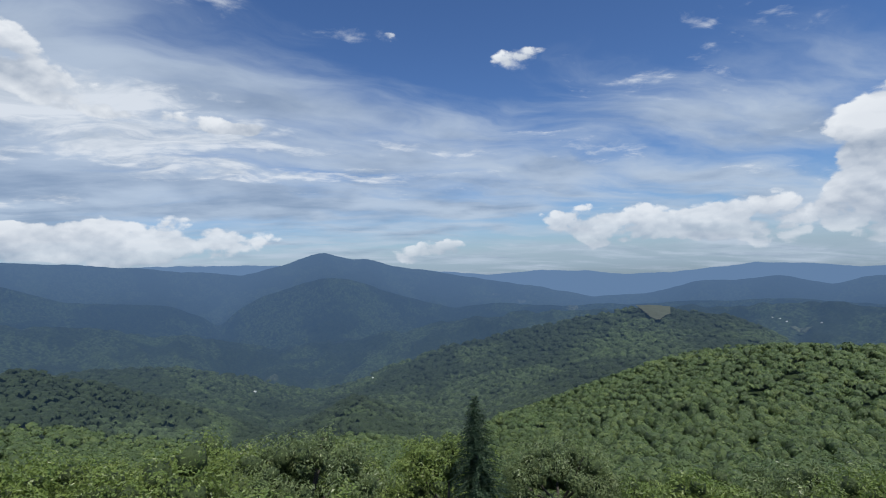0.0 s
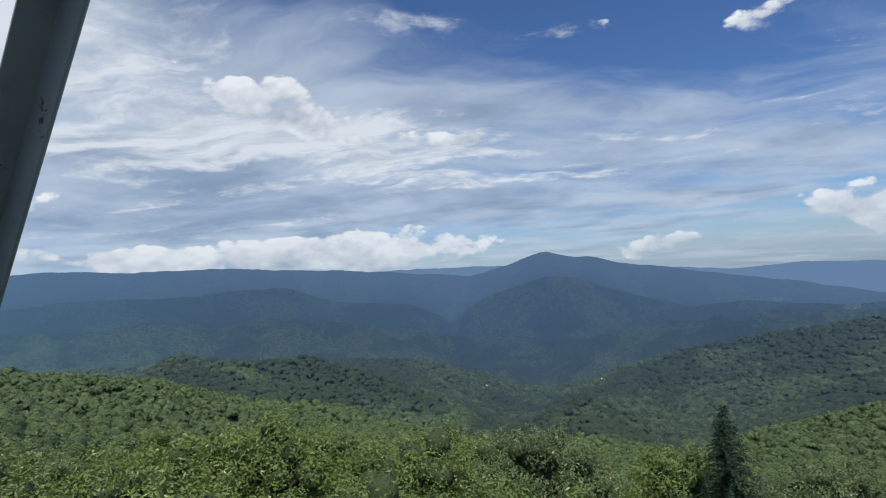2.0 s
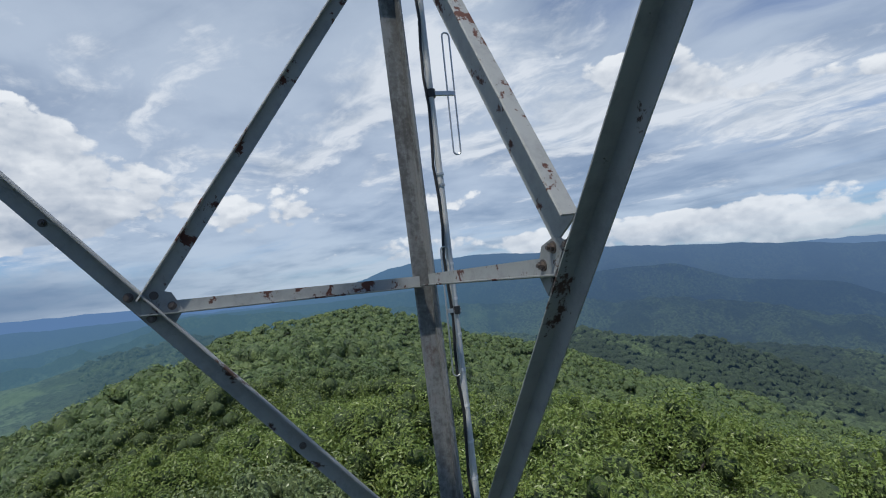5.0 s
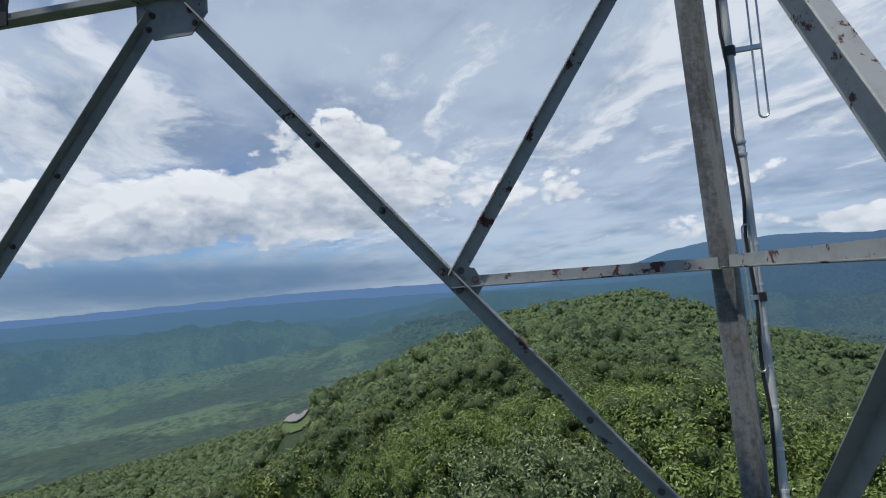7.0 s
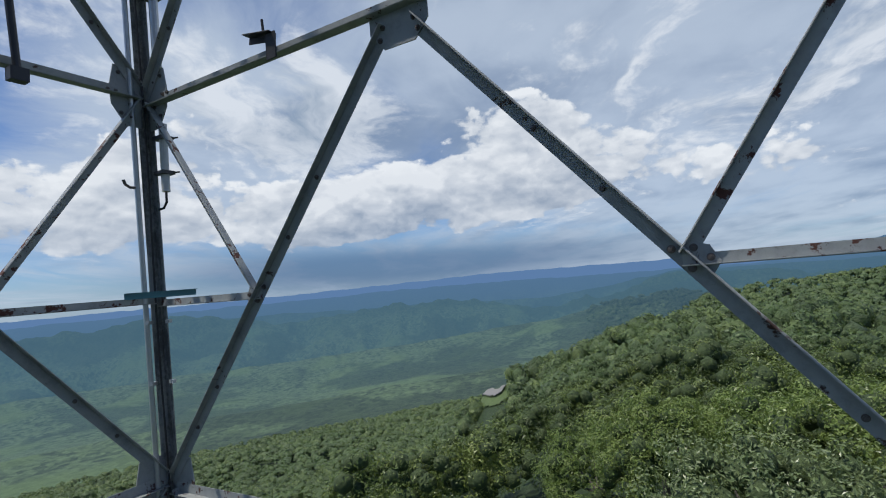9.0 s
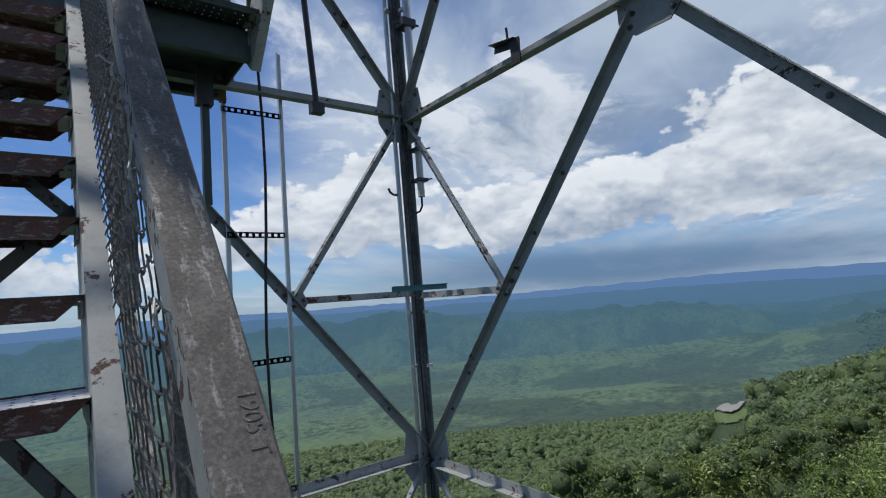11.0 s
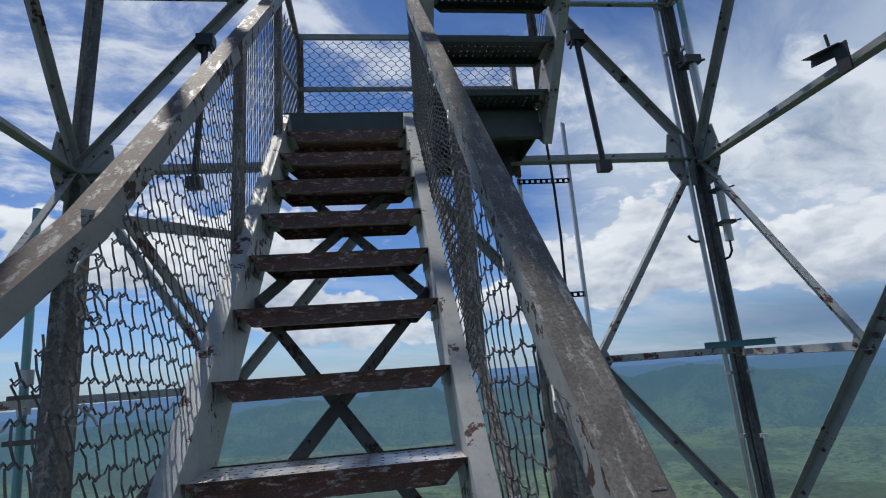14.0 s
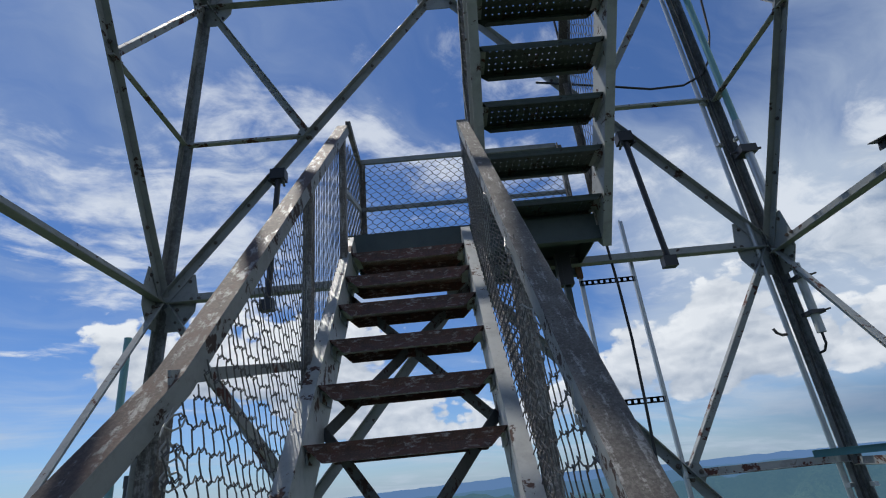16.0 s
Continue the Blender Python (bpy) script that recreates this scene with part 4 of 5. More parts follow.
# ---------------------------------------------------------------- railings with chain link
def mesh_panel(parent, o, u_way, u_len, low, high, n, mat, cell=0.034, radius=0.0026):
    """Chain link: upright zigzag wires hooked into each other, between the lines low(u) and high(u)."""
    o, u_way, n = Vector(o), Vector(u_way).normalized(), Vector(n).normalized()
    rng = random.Random(int(abs(o.x * 131 + o.y * 977) * 10))
    wide, tall = cell, cell * 2.2
    bm = bmesh.new()
    for i in range(int(u_len / wide) + 1):
        u0 = (i + 0.5) * wide
        z0, z1 = low(min(u0, u_len)), high(min(u0, u_len))
        j0, j1 = math.ceil(z0 / tall * 2), math.floor(z1 / tall * 2)
        sag = rng.uniform(-0.003, 0.003)
        pts = []
        for j in range(j0, j1 + 1):
            side = 1 if (i + j) % 2 else -1
            u = u0 + side * wide * 0.535 + sag + rng.uniform(-0.003, 0.003)
            z = j * tall / 2 + rng.uniform(-0.003, 0.003) + 0.006 * math.sin(u0 * 3.1)
            for dz in (-0.006, 0.006):
                pts.append(Vector((o.x, o.y, 0)) + u_way * min(max(u, 0), u_len) + Vector((0, 0, z + dz)) + n * (0.0045 * side))
        if len(pts) > 1:
            wire(bm, pts, radius)
    return part("chain_link", bm, mat, parent, "dull grey chain link wire")


def pulled_panel(parent, o, u_way, u_len, low, high, n, mat, seed, wide=0.047, tall=0.052, radius=0.0021):
    """Chain link drawn out of shape: wavering uprights with rows of hooked wires between them."""
    o, u_way, n = Vector(o), Vector(u_way).normalized(), Vector(n).normalized()
    rng = random.Random(seed)
    bm = bmesh.new()
    base = Vector((o.x, o.y, 0))
    cols = int(u_len / wide) + 1
    lean = [rng.uniform(-0.10, 0.10) for _ in range(cols + 1)]
    lows = [low(min(i * wide, u_len)) for i in range(cols + 1)]

    def knot(i, j):
        r = random.Random(seed * 7919 + i * 131 + j)
        u = i * wide + 0.006 * math.sin(j * 1.3 + i) + r.uniform(-0.004, 0.004) + lean[i] * 0.02 * math.sin(j * 0.35)
        z = j * tall + (0.005 if i % 2 else -0.005) + 0.05 * math.sin(i * wide * 2.2) + r.uniform(-0.004, 0.004)
        return u, z

    def at(u, z, off=0.0):
        return base + u_way * min(max(u, 0.0), u_len) + Vector((0, 0, z)) + n * off

    inside = lambda u, z: low(min(max(u, 0), u_len)) - 0.02 <= z <= high(min(max(u, 0), u_len)) + 0.01
    j0, j1 = int(min(lows) / tall) - 2, int(max(high(0.0), high(u_len)) / tall) + 2
    for i in range(cols):
        run = []
        for j in range(j0, j1):
            u, z = knot(i, j)
            if not inside(u, z):
                if len(run) > 2:
                    wire(bm, run, radius)
                run = []
                continue
            bow = 0.003 if j % 2 else -0.003
            run += [at(u - 0.003, z - 0.005, 0.003), at(u + 0.004, z + 0.004, -0.003), at(u + bow, z + tall * 0.5)]
        if len(run) > 2:
            wire(bm, run, radius)
    for j in range(j0, j1):
        run = []
        for i in range(cols):
            u, z = knot(i, j)
            if not inside(u, z):
                if len(run) > 2:
                    wire(bm, run, radius)
                run = []
                continue
            u2, z2 = knot(i + 1, j)
            run += [at(u - 0.005, z + 0.004, 0.004), at(u, z - 0.006, 0.0), at(u + 0.006, z + 0.002, -0.004), at((u + u2) / 2, (z + z2) / 2 - 0.004)]
        if len(run) > 2:
            wire(bm, run, radius)
    return part("chain_link", bm, mat, parent, "dull grey chain link wire pulled out of shape")


def wire(bm, pts, radius):
    """A thin three-sided wire, quick to build."""
    rings = []
    n = len(pts)
    for i, p in enumerate(pts):
        a, b = frame_of(pts[min(i + 1, n - 1)] - pts[max(i - 1, 0)], (0.3, 0.5, 0.8))
        rings.append([bm.verts.new(p + (a * math.cos(q * math.tau / 3) + b * math.sin(q * math.tau / 3)) * radius) for q in range(3)])
    for r0, r1 in zip(rings, rings[1:]):
        for q in range(3):
            bm.faces.new((r0[q], r0[(q + 1) % 3], r1[(q + 1) % 3], r1[q]))


SLOPE = Vector((0, -RUN, RISE)).normalized()


def rail_bar(parent, p0, p1, side, mat=None, wide=0.066, tall=0.055):
    """An angle laid as a handrail: flat on top, one leg down on the side."""
    d = (Vector(p1) - Vector(p0)).normalized()
    a = Vector((side, 0, 0))
    down = d.cross(a)
    down = down if down.z < 0 else -down
    ob = part("handrail", angle_bar(p0, p1, -a, down, wide, tall, 0.007), mat or RAIL, parent)
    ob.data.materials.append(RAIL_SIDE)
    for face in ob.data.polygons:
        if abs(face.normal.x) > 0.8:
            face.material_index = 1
    return ob


def on_stair(y, lift=0.0):
    return Z0 + (Y0 - y) / RUN * RISE + lift


# between the two flights, beside the lower one
fence_r = thing("stair_railing", "worn steel handrail with chain link beside the stairs", "railing", "railings of the stairs")
RX = 0.010
top_r = lambda y: 18.113 - 1.0985 * (y + 1.343)
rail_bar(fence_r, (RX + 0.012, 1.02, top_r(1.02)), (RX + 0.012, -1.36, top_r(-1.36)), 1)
for y in (-1.33, -0.30, 0.42):
    lo = on_stair(y, -0.10)
    part("post", angle_bar((RX - 0.012, y, lo), (RX - 0.012, y, top_r(y) - 0.03), (-1, 0, 0), (0, -1, 0), 0.05, 0.05, 0.006), POST, fence_r)
pulled_panel(fence_r, (RX + 0.002, 1.0, 0), (0, -1, 0), 1.10, lambda u: on_stair(1.0 - u, 0.02), lambda u: top_r(1.0 - u) - 0.03, (1, 0, 0), WIRE, 3, 0.060, 0.060)
mesh_panel(fence_r, (RX + 0.002, -0.10, 0), (0, -1, 0), 1.26, lambda u: on_stair(-0.10 - u, 0.02), lambda u: top_r(-0.10 - u) - 0.03, (1, 0, 0), WIRE)
part("bottom_rail", bar((RX - 0.02, 1.0, on_stair(1.0, 0.05)), (RX - 0.02, -1.36, on_stair(-1.36, 0.05)), 0.03, 0.006, (1, 0, 0)), POST, fence_r)

fence_l = thing("stair_railing", "bent steel handrail with stretched chain link beside the stairs", "railing", "railings of the stairs")
top_l = lambda y: 16.365 - 1.142 * (y - 0.234)
lx = lambda y: 0.754 - 0.0487 * (0.234 - y)
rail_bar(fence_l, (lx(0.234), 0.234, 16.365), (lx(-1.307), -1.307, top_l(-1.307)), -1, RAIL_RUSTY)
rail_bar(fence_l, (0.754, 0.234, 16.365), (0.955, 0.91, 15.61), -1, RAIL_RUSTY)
for y, hi in ((0.26, -0.02), (-0.66, -0.02), (-1.29, -0.02)):
    part("post", angle_bar((lx(y) + 0.02, y, on_stair(y, -0.12)), (lx(y) + 0.02, y, top_l(y) + hi), (1, 0, 0), (0, -1, 0), 0.036, 0.05, 0.006), POST, fence_l)
part("mid_rail", bar((0.768, 0.26, 16.352), (0.752, -0.66, 16.558), 0.006, 0.030, (1, 0, 0)), STEEL_RUST, fence_l)
part("brace", bar((0.762, 0.10, 16.385), (0.756, -0.47, 16.175), 0.006, 0.034, (1, 0, 0)), STEEL_RUST, fence_l)
pulled_panel(fence_l, (0.742, 0.95, 0), (0, -1, 0), 1.52, lambda u: on_stair(0.95 - u, 0.0), lambda u: top_l(0.95 - u) - 0.06, (1, 0, 0), WIRE, 5)
mesh_panel(fence_l, (0.742, -0.57, 0), (0, -1, 0), 0.74, lambda u: on_stair(-0.57 - u, 0.0), lambda u: top_l(-0.57 - u) - 0.05, (1, 0, 0), WIRE)

# round the landing
fence_b = thing("landing_railing", "chain link railing round the stair landing", "railing", "railings of the stairs")
BY, BT, BM = -2.195, 18.440, 18.020
for z, w in ((BT, 0.04), (BM, 0.032)):
    part("rail", bar((0.749, BY, z), (-0.80, BY, z), w, w * 0.5, (0, 0, 1)), STEEL, fence_b)
part("rail", bar((lx(-1.307), -1.307, top_l(-1.307)), (0.749, BY, BT), 0.045, 0.03, (0, 0, 1)), RAIL, fence_b)
part("rail", bar((0.71, -1.31, 17.68), (0.749, BY, BM), 0.03, 0.02, (0, 0, 1)), STEEL, fence_b)
for x in (0.749, -0.06, -0.80):
    part("post", angle_bar((x, BY, LANDING - 0.05), (x, BY, BT), (-1, 0, 0), (0, 1, 0), 0.045, 0.045, 0.006), POST, fence_b)
mesh_panel(fence_b, (-0.80, BY + 0.01, 0), (1, 0, 0), 1.54, lambda u: LANDING - 0.05, lambda u: BT - 0.01, (0, 1, 0), WIRE)
mesh_panel(fence_b, (0.742, -1.34, 0), (0, -1, 0), 0.84, lambda u: LANDING + 0.02, lambda u: top_l(-1.307) + u * 0.36 - 0.02, (1, 0, 0), WIRE)

# upper flight
fence_u = thing("stair_railing", "chain link railing beside the upper stairs", "railing", "railings of the stairs")
USLOPE = Vector((0, RUN, RISE))
for x, s in ((UX0 - 0.03, -1), (UX1 + 0.03, 1)):
    p0 = Vector((x, UY - 0.12, UZ + 0.82))
    p1 = p0 + USLOPE * 11.5
    rail_bar(fence_u, p0, p1, s)
    for i in (0.2, 4.5, 9.0):
        b = Vector((x, UY + RUN * i, UZ + RISE * i - 0.16))
        part("post", angle_bar(b, b + Vector((0, 0, 1.08)), (-s, 0, 0), (0, 1, 0), 0.045, 0.045, 0.006), POST, fence_u)
    mesh_panel(fence_u, (x - s * 0.012, UY - 0.05, 0), (0, 1, 0), 2.1, lambda u: UZ + u / RUN * RISE, lambda u: UZ + 0.86 + u / RUN * RISE, (1, 0, 0), WIRE)


# ---------------------------------------------------------------- fittings on the tower
def antenna():
    ob = thing("dipole_antenna", "pale antenna pole with folded loops clamped outside the tower", "antenna")
    base, head = Vector((-2.79, 2.560, 12.2)), Vector((-2.77, 2.470, 18.6))
    pole = part("pole", rod(base, head, 0.019, 12), WHITE, ob)

    def at(z):
        return base.lerp(head, (z - base.z) / (head.z - base.z))

    for i in range(9):
        z = 14.55 + i * 0.19
        part("tape_band", rod(at(z), at(z + 0.014), 0.021, 12), TAPE, pole)
    for z in (16.50, 16.56):
        part("hose_clamp", rod(at(z), at(z + 0.012), 0.024, 12), GALV, pole)
    for lo, hi, off, turn in ((16.67, 17.36, 0.115, 0.0), (17.62, 18.30, 0.115, 0.0), (15.48, 16.17, -0.034, 0.0)):
        pts, r = [], 0.021
        c = at((lo + hi) / 2) + Vector((0.02, off, 0))
        for i in range(9):
            a = math.pi * i / 8
            pts.append(c + Vector((0, math.cos(a) * r, (hi - lo) / 2 - r + math.sin(a) * r)))
        for i in range(9):
            a = math.pi + math.pi * i / 8
            pts.append(c + Vector((0, math.cos(a) * r, -(hi - lo) / 2 + r + math.sin(a) * r)))
        part("loop", tube(pts, 0.0048, 8, closed=True), GALV, ob, "bent aluminium loop")
        zc = (lo + hi) / 2
        part("clamp_arm", bar(at(zc) - Vector((0, 0.03 if off > 0 else -0.03, 0)), at(zc) + Vector((0.02, off + 0.02 * (1 if off > 0 else -1), 0)), 0.022, 0.018, (0, 0, 1)), GALV, ob)
        part("clamp", rod(at(zc - 0.022), at(zc + 0.022), 0.028, 12), BLACK, ob)
    pts = []
    for i in range(26):
        z = 14.3 + i * 0.165
        pts.append(at(z) + Vector((0.012, -0.028 - 0.008 * math.sin(i * 1.9), 0)))
    part("cable", tube(pts, 0.008, 6), BLACK, ob)
    for z in (12.6, 17.85):
        c = corner(-1, 1, z)
        part("stand_off", bar(c + Vector((0.02, -0.02, 0)), at(z), 0.03, 0.03, (0, 0, 1)), GALV, ob)
    return ob


antenna()


def cable_rack():
    ob = thing("cable_rack", "two slim steel uprights joined by perforated straps, carrying a black cable", "cable rack")
    y = -2.150
    for x, top in ((-0.745, 17.42), (-1.115, 17.71)):
        part("upright", angle_bar((x, y, 0.2), (x, y, top), (-1, 0, 0), (0, 1, 0), 0.032, 0.028, 0.004), GALV, ob)
    part("strap_end", box(bmesh.new(), (-0.775, y + 0.005, 17.30), (-0.735, y + 0.03, 17.40)), painted_steel("rusty clip", (0.30, 0.2, 0.15), (0.20, 0.10, 0.05), 0.2), ob)
    z = 17.26
    while z > 1:
        strap = bmesh.new()
        n = 19
        grid = [[strap.verts.new((-0.74 - 0.385 * i / n, y + 0.024, z + h)) for h in (-0.019, -0.009, 0.009, 0.019)] for i in range(n + 1)]
        for i in range(n):
            for h in range(3):
                if h != 1 or i % 2 == 0:
                    strap.faces.new((grid[i][h], grid[i + 1][h], grid[i + 1][h + 1], grid[i][h + 1]))
        bmesh.ops.solidify(strap, geom=strap.faces[:], thickness=0.004)
        part("strap", strap, DARK, ob, "dark perforated strap")
        z -= 0.805
    return ob


cable_rack()


def hanging_cable(name, label, pts, r):
    bm = tube(pts, r, 6)
    me = bpy.data.meshes.new(name)
    bm.to_mesh(me)
    bm.free()
    me.materials.append(BLACK)
    for p in me.polygons:
        p.use_smooth = True
    return tagged(new(name, me), label, "cable")


hanging_cable("cable", "black cable hanging down the cable rack", [(-0.98 - 0.02 * math.sin(i * 0.9), -2.112, 20.0 - i * 0.35) for i in range(56)], 0.010)
hanging_cable("cable", "black cable drooping across to the tower leg",
              [(-0.70, -2.02, 18.93), (-1.30, -2.04, 18.84), (-1.60, -2.05, 18.79), (-1.86, -2.04, 18.79), (-2.02, -2.02, 18.86), (-2.10, -1.99, 18.98), (-2.18, -1.98, 19.25), (-2.20, -1.95, 19.6), (-2.12, -1.95, 20.2), (-2.05, -1.93, 21.2)], 0.009)
hanging_cable("cable", "thin black cable clipped along the tower leg", [corner(-1, -1, 21.5 - i * 0.4) + Vector((0.062 + 0.006 * math.sin(i), 0.052, 0)) for i in range(50)], 0.007)


def conduit():
    ob = thing("conduit", "shiny steel conduit strapped to the tower leg", "conduit")
    off = Vector((0.120, 0.022, 0))
    part("pipe", rod(corner(-1, -1, 0.3) + off, corner(-1, -1, 23.0) + off, 0.017, 12), GALV, ob)
    for z in (14.30, 15.46, 15.87, 18.22, 18.60):
        p = corner(-1, -1, z)
        part("strap", bar(p + Vector((0.135, 0.045, 0)), p + Vector((0.085, 0.020, 0)), 0.022, 0.030, (0, 0, 1)), GALV, ob)
        part("clip", box(bmesh.new(), p + Vector((0.005, 0.085, -0.012)), p + Vector((0.030, 0.125, 0.012))), WHITE, ob)
    return ob


conduit()
pipe = thing("pipe_mast", "pale teal pipe clamped to the tower leg", "pipe")
part("pipe", rod(corner(-1, -1, 17.95) + Vector((-0.01, 0.135, 0)), corner(-1, -1, 23.5) + Vector((-0.01, 0.135, 0)), 0.024, 12), AQUA, pipe)
part("lower_sleeve", rod(corner(-1, -1, 17.60) + Vector((-0.01, 0.135, 0)), corner(-1, -1, 18.35) + Vector((-0.01, 0.135, 0)), 0.029, 12), GALV, pipe)
part("clamp", box(bmesh.new(), corner(-1, -1, 18.10) + Vector((-0.06, 0.06, -0.03)), corner(-1, -1, 18.10) + Vector((0.06, 0.175, 0.03))), DARK, pipe)
part("clamp_bolt", rod(corner(-1, -1, 18.10) + Vector((-0.10, 0.15, 0)), corner(-1, -1, 18.10) + Vector((0.10, 0.10, 0)), 0.009, 8), DARK, pipe)

arrestor = thing("surge_arrestor", "grey cylinder with clamps and a cable tail below the joint", "fitting")
c = corner(-1, -1, 16.95) + Vector((-0.02, 0.125, 0))
part("body", rod(c - Vector((0, 0, 0.20)), c + Vector((0, 0, 0.27)), 0.027, 14), WHITE, arrestor)
for dz in (-0.07, 0.17):
    part("clamp", box(bmesh.new(), c + Vector((-0.045, -0.06, dz - 0.012)), c + Vector((0.045, 0.045, dz + 0.012))), DARK, arrestor)
    part("clamp_bolt", rod(c + Vector((-0.03, 0.02, dz)), c + Vector((-0.05, 0.085, dz)), 0.006, 8), BOLT, arrestor)
part("cable_tail", tube([c + Vector((0, 0, -0.20)), c + Vector((0, 0, -0.27)), c + Vector((0.01, -0.02, -0.31)), c + Vector((0.03, -0.05, -0.32))], 0.008, 8), BLACK, arrestor)

channel = thing("strut_channel", "short teal steel channel across the tower leg", "bracket")
zc = 16.055
p = corner(-1, -1, zc)
part("web", bar(p + Vector((0.27, 0.050, 0)), p + Vector((-0.16, 0.165, 0)), 0.040, 0.004, (0, 0, 1)), TEAL, channel)
part("flange", bar(p + Vector((0.27, 0.062, 0.020)), p + Vector((-0.16, 0.177, 0.020)), 0.004, 0.026, (0, 0, 1)), TEAL, channel)

step_bolt = thing("step_bolt", "bent steel peg on the tower leg", "peg")
p = corner(-1, -1, 16.78) + Vector((0.11, 0.03, 0))
part("peg", tube([p, p + Vector((0.05, -0.02, 0.0)), p + Vector((0.075, -0.03, 0.02)), p + Vector((0.085, -0.035, 0.05))], 0.010, 8), BOLT, step_bolt)


def hanging_post(label, top, foot):
    """A dark tube that hangs between a clamp on the diagonal and the girt."""
    top, foot = Vector(top), Vector(foot)
    ob = thing("mounting_tube", label, "tube", "dark mounting tubes")
    part("tube", rod(top, foot, 0.021, 12), DARK, ob)
    part("foot_plate", box(bmesh.new(), foot + Vector((-0.045, -0.03, -0.075)), foot + Vector((0.045, 0.035, 0.0))), DARK, ob)
    part("clamp", box(bmesh.new(), top + Vector((-0.055, -0.05, -0.03)), top + Vector((0.055, 0.035, 0.055))), BLACK, ob)
    for s in (-1, 1):
        part("clamp_bolt", rod(top + Vector((s * 0.03, -0.05, -0.05)), top + Vector((s * 0.05, 0.06, -0.06)), 0.010, 8), BLACK, ob)
    return ob


hanging_post("dark steel tube clamped between diagonal and girt", (-1.285, -2.055, 18.345), (-1.345, -2.035, 17.36))
hanging_post("dark steel tube clamped between diagonal and girt", (1.330, -2.055, 18.29), (1.365, -2.035, 17.32))

hook = thing("girt_bracket", "black angled bracket clamped on the girt", "bracket")
p = on_face(FACES[1], 0.40, 17.43, 0.02)
part("arm", angle_bar(p + Vector((0.02, -0.16, 0.06)), p + Vector((0.02, 0.05, 0.02)), (0, 0, -1), (1, 0, 0), 0.045, 0.06, 0.006), BLACK, hook)
part("plate", box(bmesh.new(), p + Vector((0.045, -0.002, -0.13)), p + Vector((0.055, 0.07, 0.02))), BLACK, hook)
part("pin", rod(p + Vector((0.04, -0.03, 0.05)), p + Vector((0.04, -0.035, 0.12)), 0.008, 8), BLACK, hook)

hanger = thing("landing_hanger", "short green steel hanger under the landing", "bracket")
part("hanger_bar", angle_bar((-0.575, -1.93, 16.60), (-0.575, -1.93, 17.36), (-1, 0, 0), (0, 1, 0), 0.05, 0.05, 0.006), DECK_GREEN, hanger)
part("shoe", box(bmesh.new(), (-0.64, -1.95, 17.18), (-0.55, -1.88, 17.40)), DARK, hanger)

pole_c = thing("pipe_mast", "pale teal pipe outside the far tower leg", "pipe")
part("pipe", rod((2.30, -2.25, 13.5), (2.39, -2.25, 17.22), 0.024, 12), AQUA, pole_c)
for z in (15.95, 16.12):
    part("coupling", rod((2.352, -2.25, z), (2.356, -2.25, z + 0.09), 0.036, 12), WHITE, pole_c)


stub = thing("capped_pipe", "dark grey capped pipe strapped outside the far tower leg", "pipe")
part("pipe", rod((2.20, -2.25, 13.5), (2.232, -2.25, 16.26), 0.042, 14), DARK, stub)
part("cap", rod((2.232, -2.25, 16.26), (2.233, -2.25, 16.33), 0.047, 14), DARK, stub)
for z in (15.80, 16.05):
    part("strap", bar((2.16, -2.20, z), (2.42, -2.20, z), 0.03, 0.01, (0, 0, 1)), BOLT, stub)

# rust-free stamp cut into the handrail
stamp = bpy.data.curves.new("stamp", "FONT")
stamp.body, stamp.size, stamp.extrude, stamp.align_x, stamp.align_y = "1905 T", 0.026, 0.0004, "CENTER", "CENTER"
stamp.materials.append(RAIL)
stamp_tmp = new("mill_stamp", stamp)
me = bpy.data.meshes.new_from_object(stamp_tmp.evaluated_get(bpy.context.evaluated_depsgraph_get()))
bpy.data.objects.remove(stamp_tmp)
d = Vector((0, 0.19, -0.2087)).normalized()
nrm = Vector((0, 0.2087, 0.19)).normalized()
mark = new("mill_stamp", me)
mark.parent = fence_r
y = 0.688
mark.matrix_world = Matrix.Translation((-0.026, y, top_r(y) + 0.0006)) @ Matrix((tuple(d), (-1.0, 0.0, 0.0), tuple(nrm))).transposed().to_4x4()
tagged(mark, "raised numerals stamped on the rail")


# ends of wire twisted round the rails and posts
def tie_wire(at, seed, reach=0.05):
    rng = random.Random(seed)
    at = Vector(at)
    ob = thing("tie_wire", "bent end of pale wire twisted round the railing", "wire", "loose wire ends")
    pts = [at + Vector((0.010 * math.cos(i * 0.9), 0.022 * math.cos(i * 0.9 + 0.6), 0.020 * math.sin(i * 0.9) + 0.002 * i)) for i in range(9)]
    tip = Vector((rng.uniform(-1, 1), rng.uniform(-1, 1), rng.uniform(-1, 0.6))).normalized() * reach
    pts += [pts[-1] + tip * 0.4, pts[-1] + tip * 0.8 + Vector((0, 0, 0.006)), pts[-1] + tip]
    part("wire_end", tube(pts, 0.0021, 6), WIRE_PALE, ob)


WIRE_PALE = plain("pale wire", (0.42, 0.41, 0.38), 0.5, 0.2)
for i, (y, dz) in enumerate(((0.262, -0.05), (0.266, -0.10), (0.255, -0.16), (0.270, -0.30))):
    tie_wire((lx(y) - 0.008, y, top_l(y) + dz - 0.02), 40 + i, 0.07)
for i, y in enumerate((0.55, 0.36, 0.15, -0.10, -0.42)):
    tie_wire((RX + 0.020, y, top_r(y) - 0.055), 60 + i, 0.035)


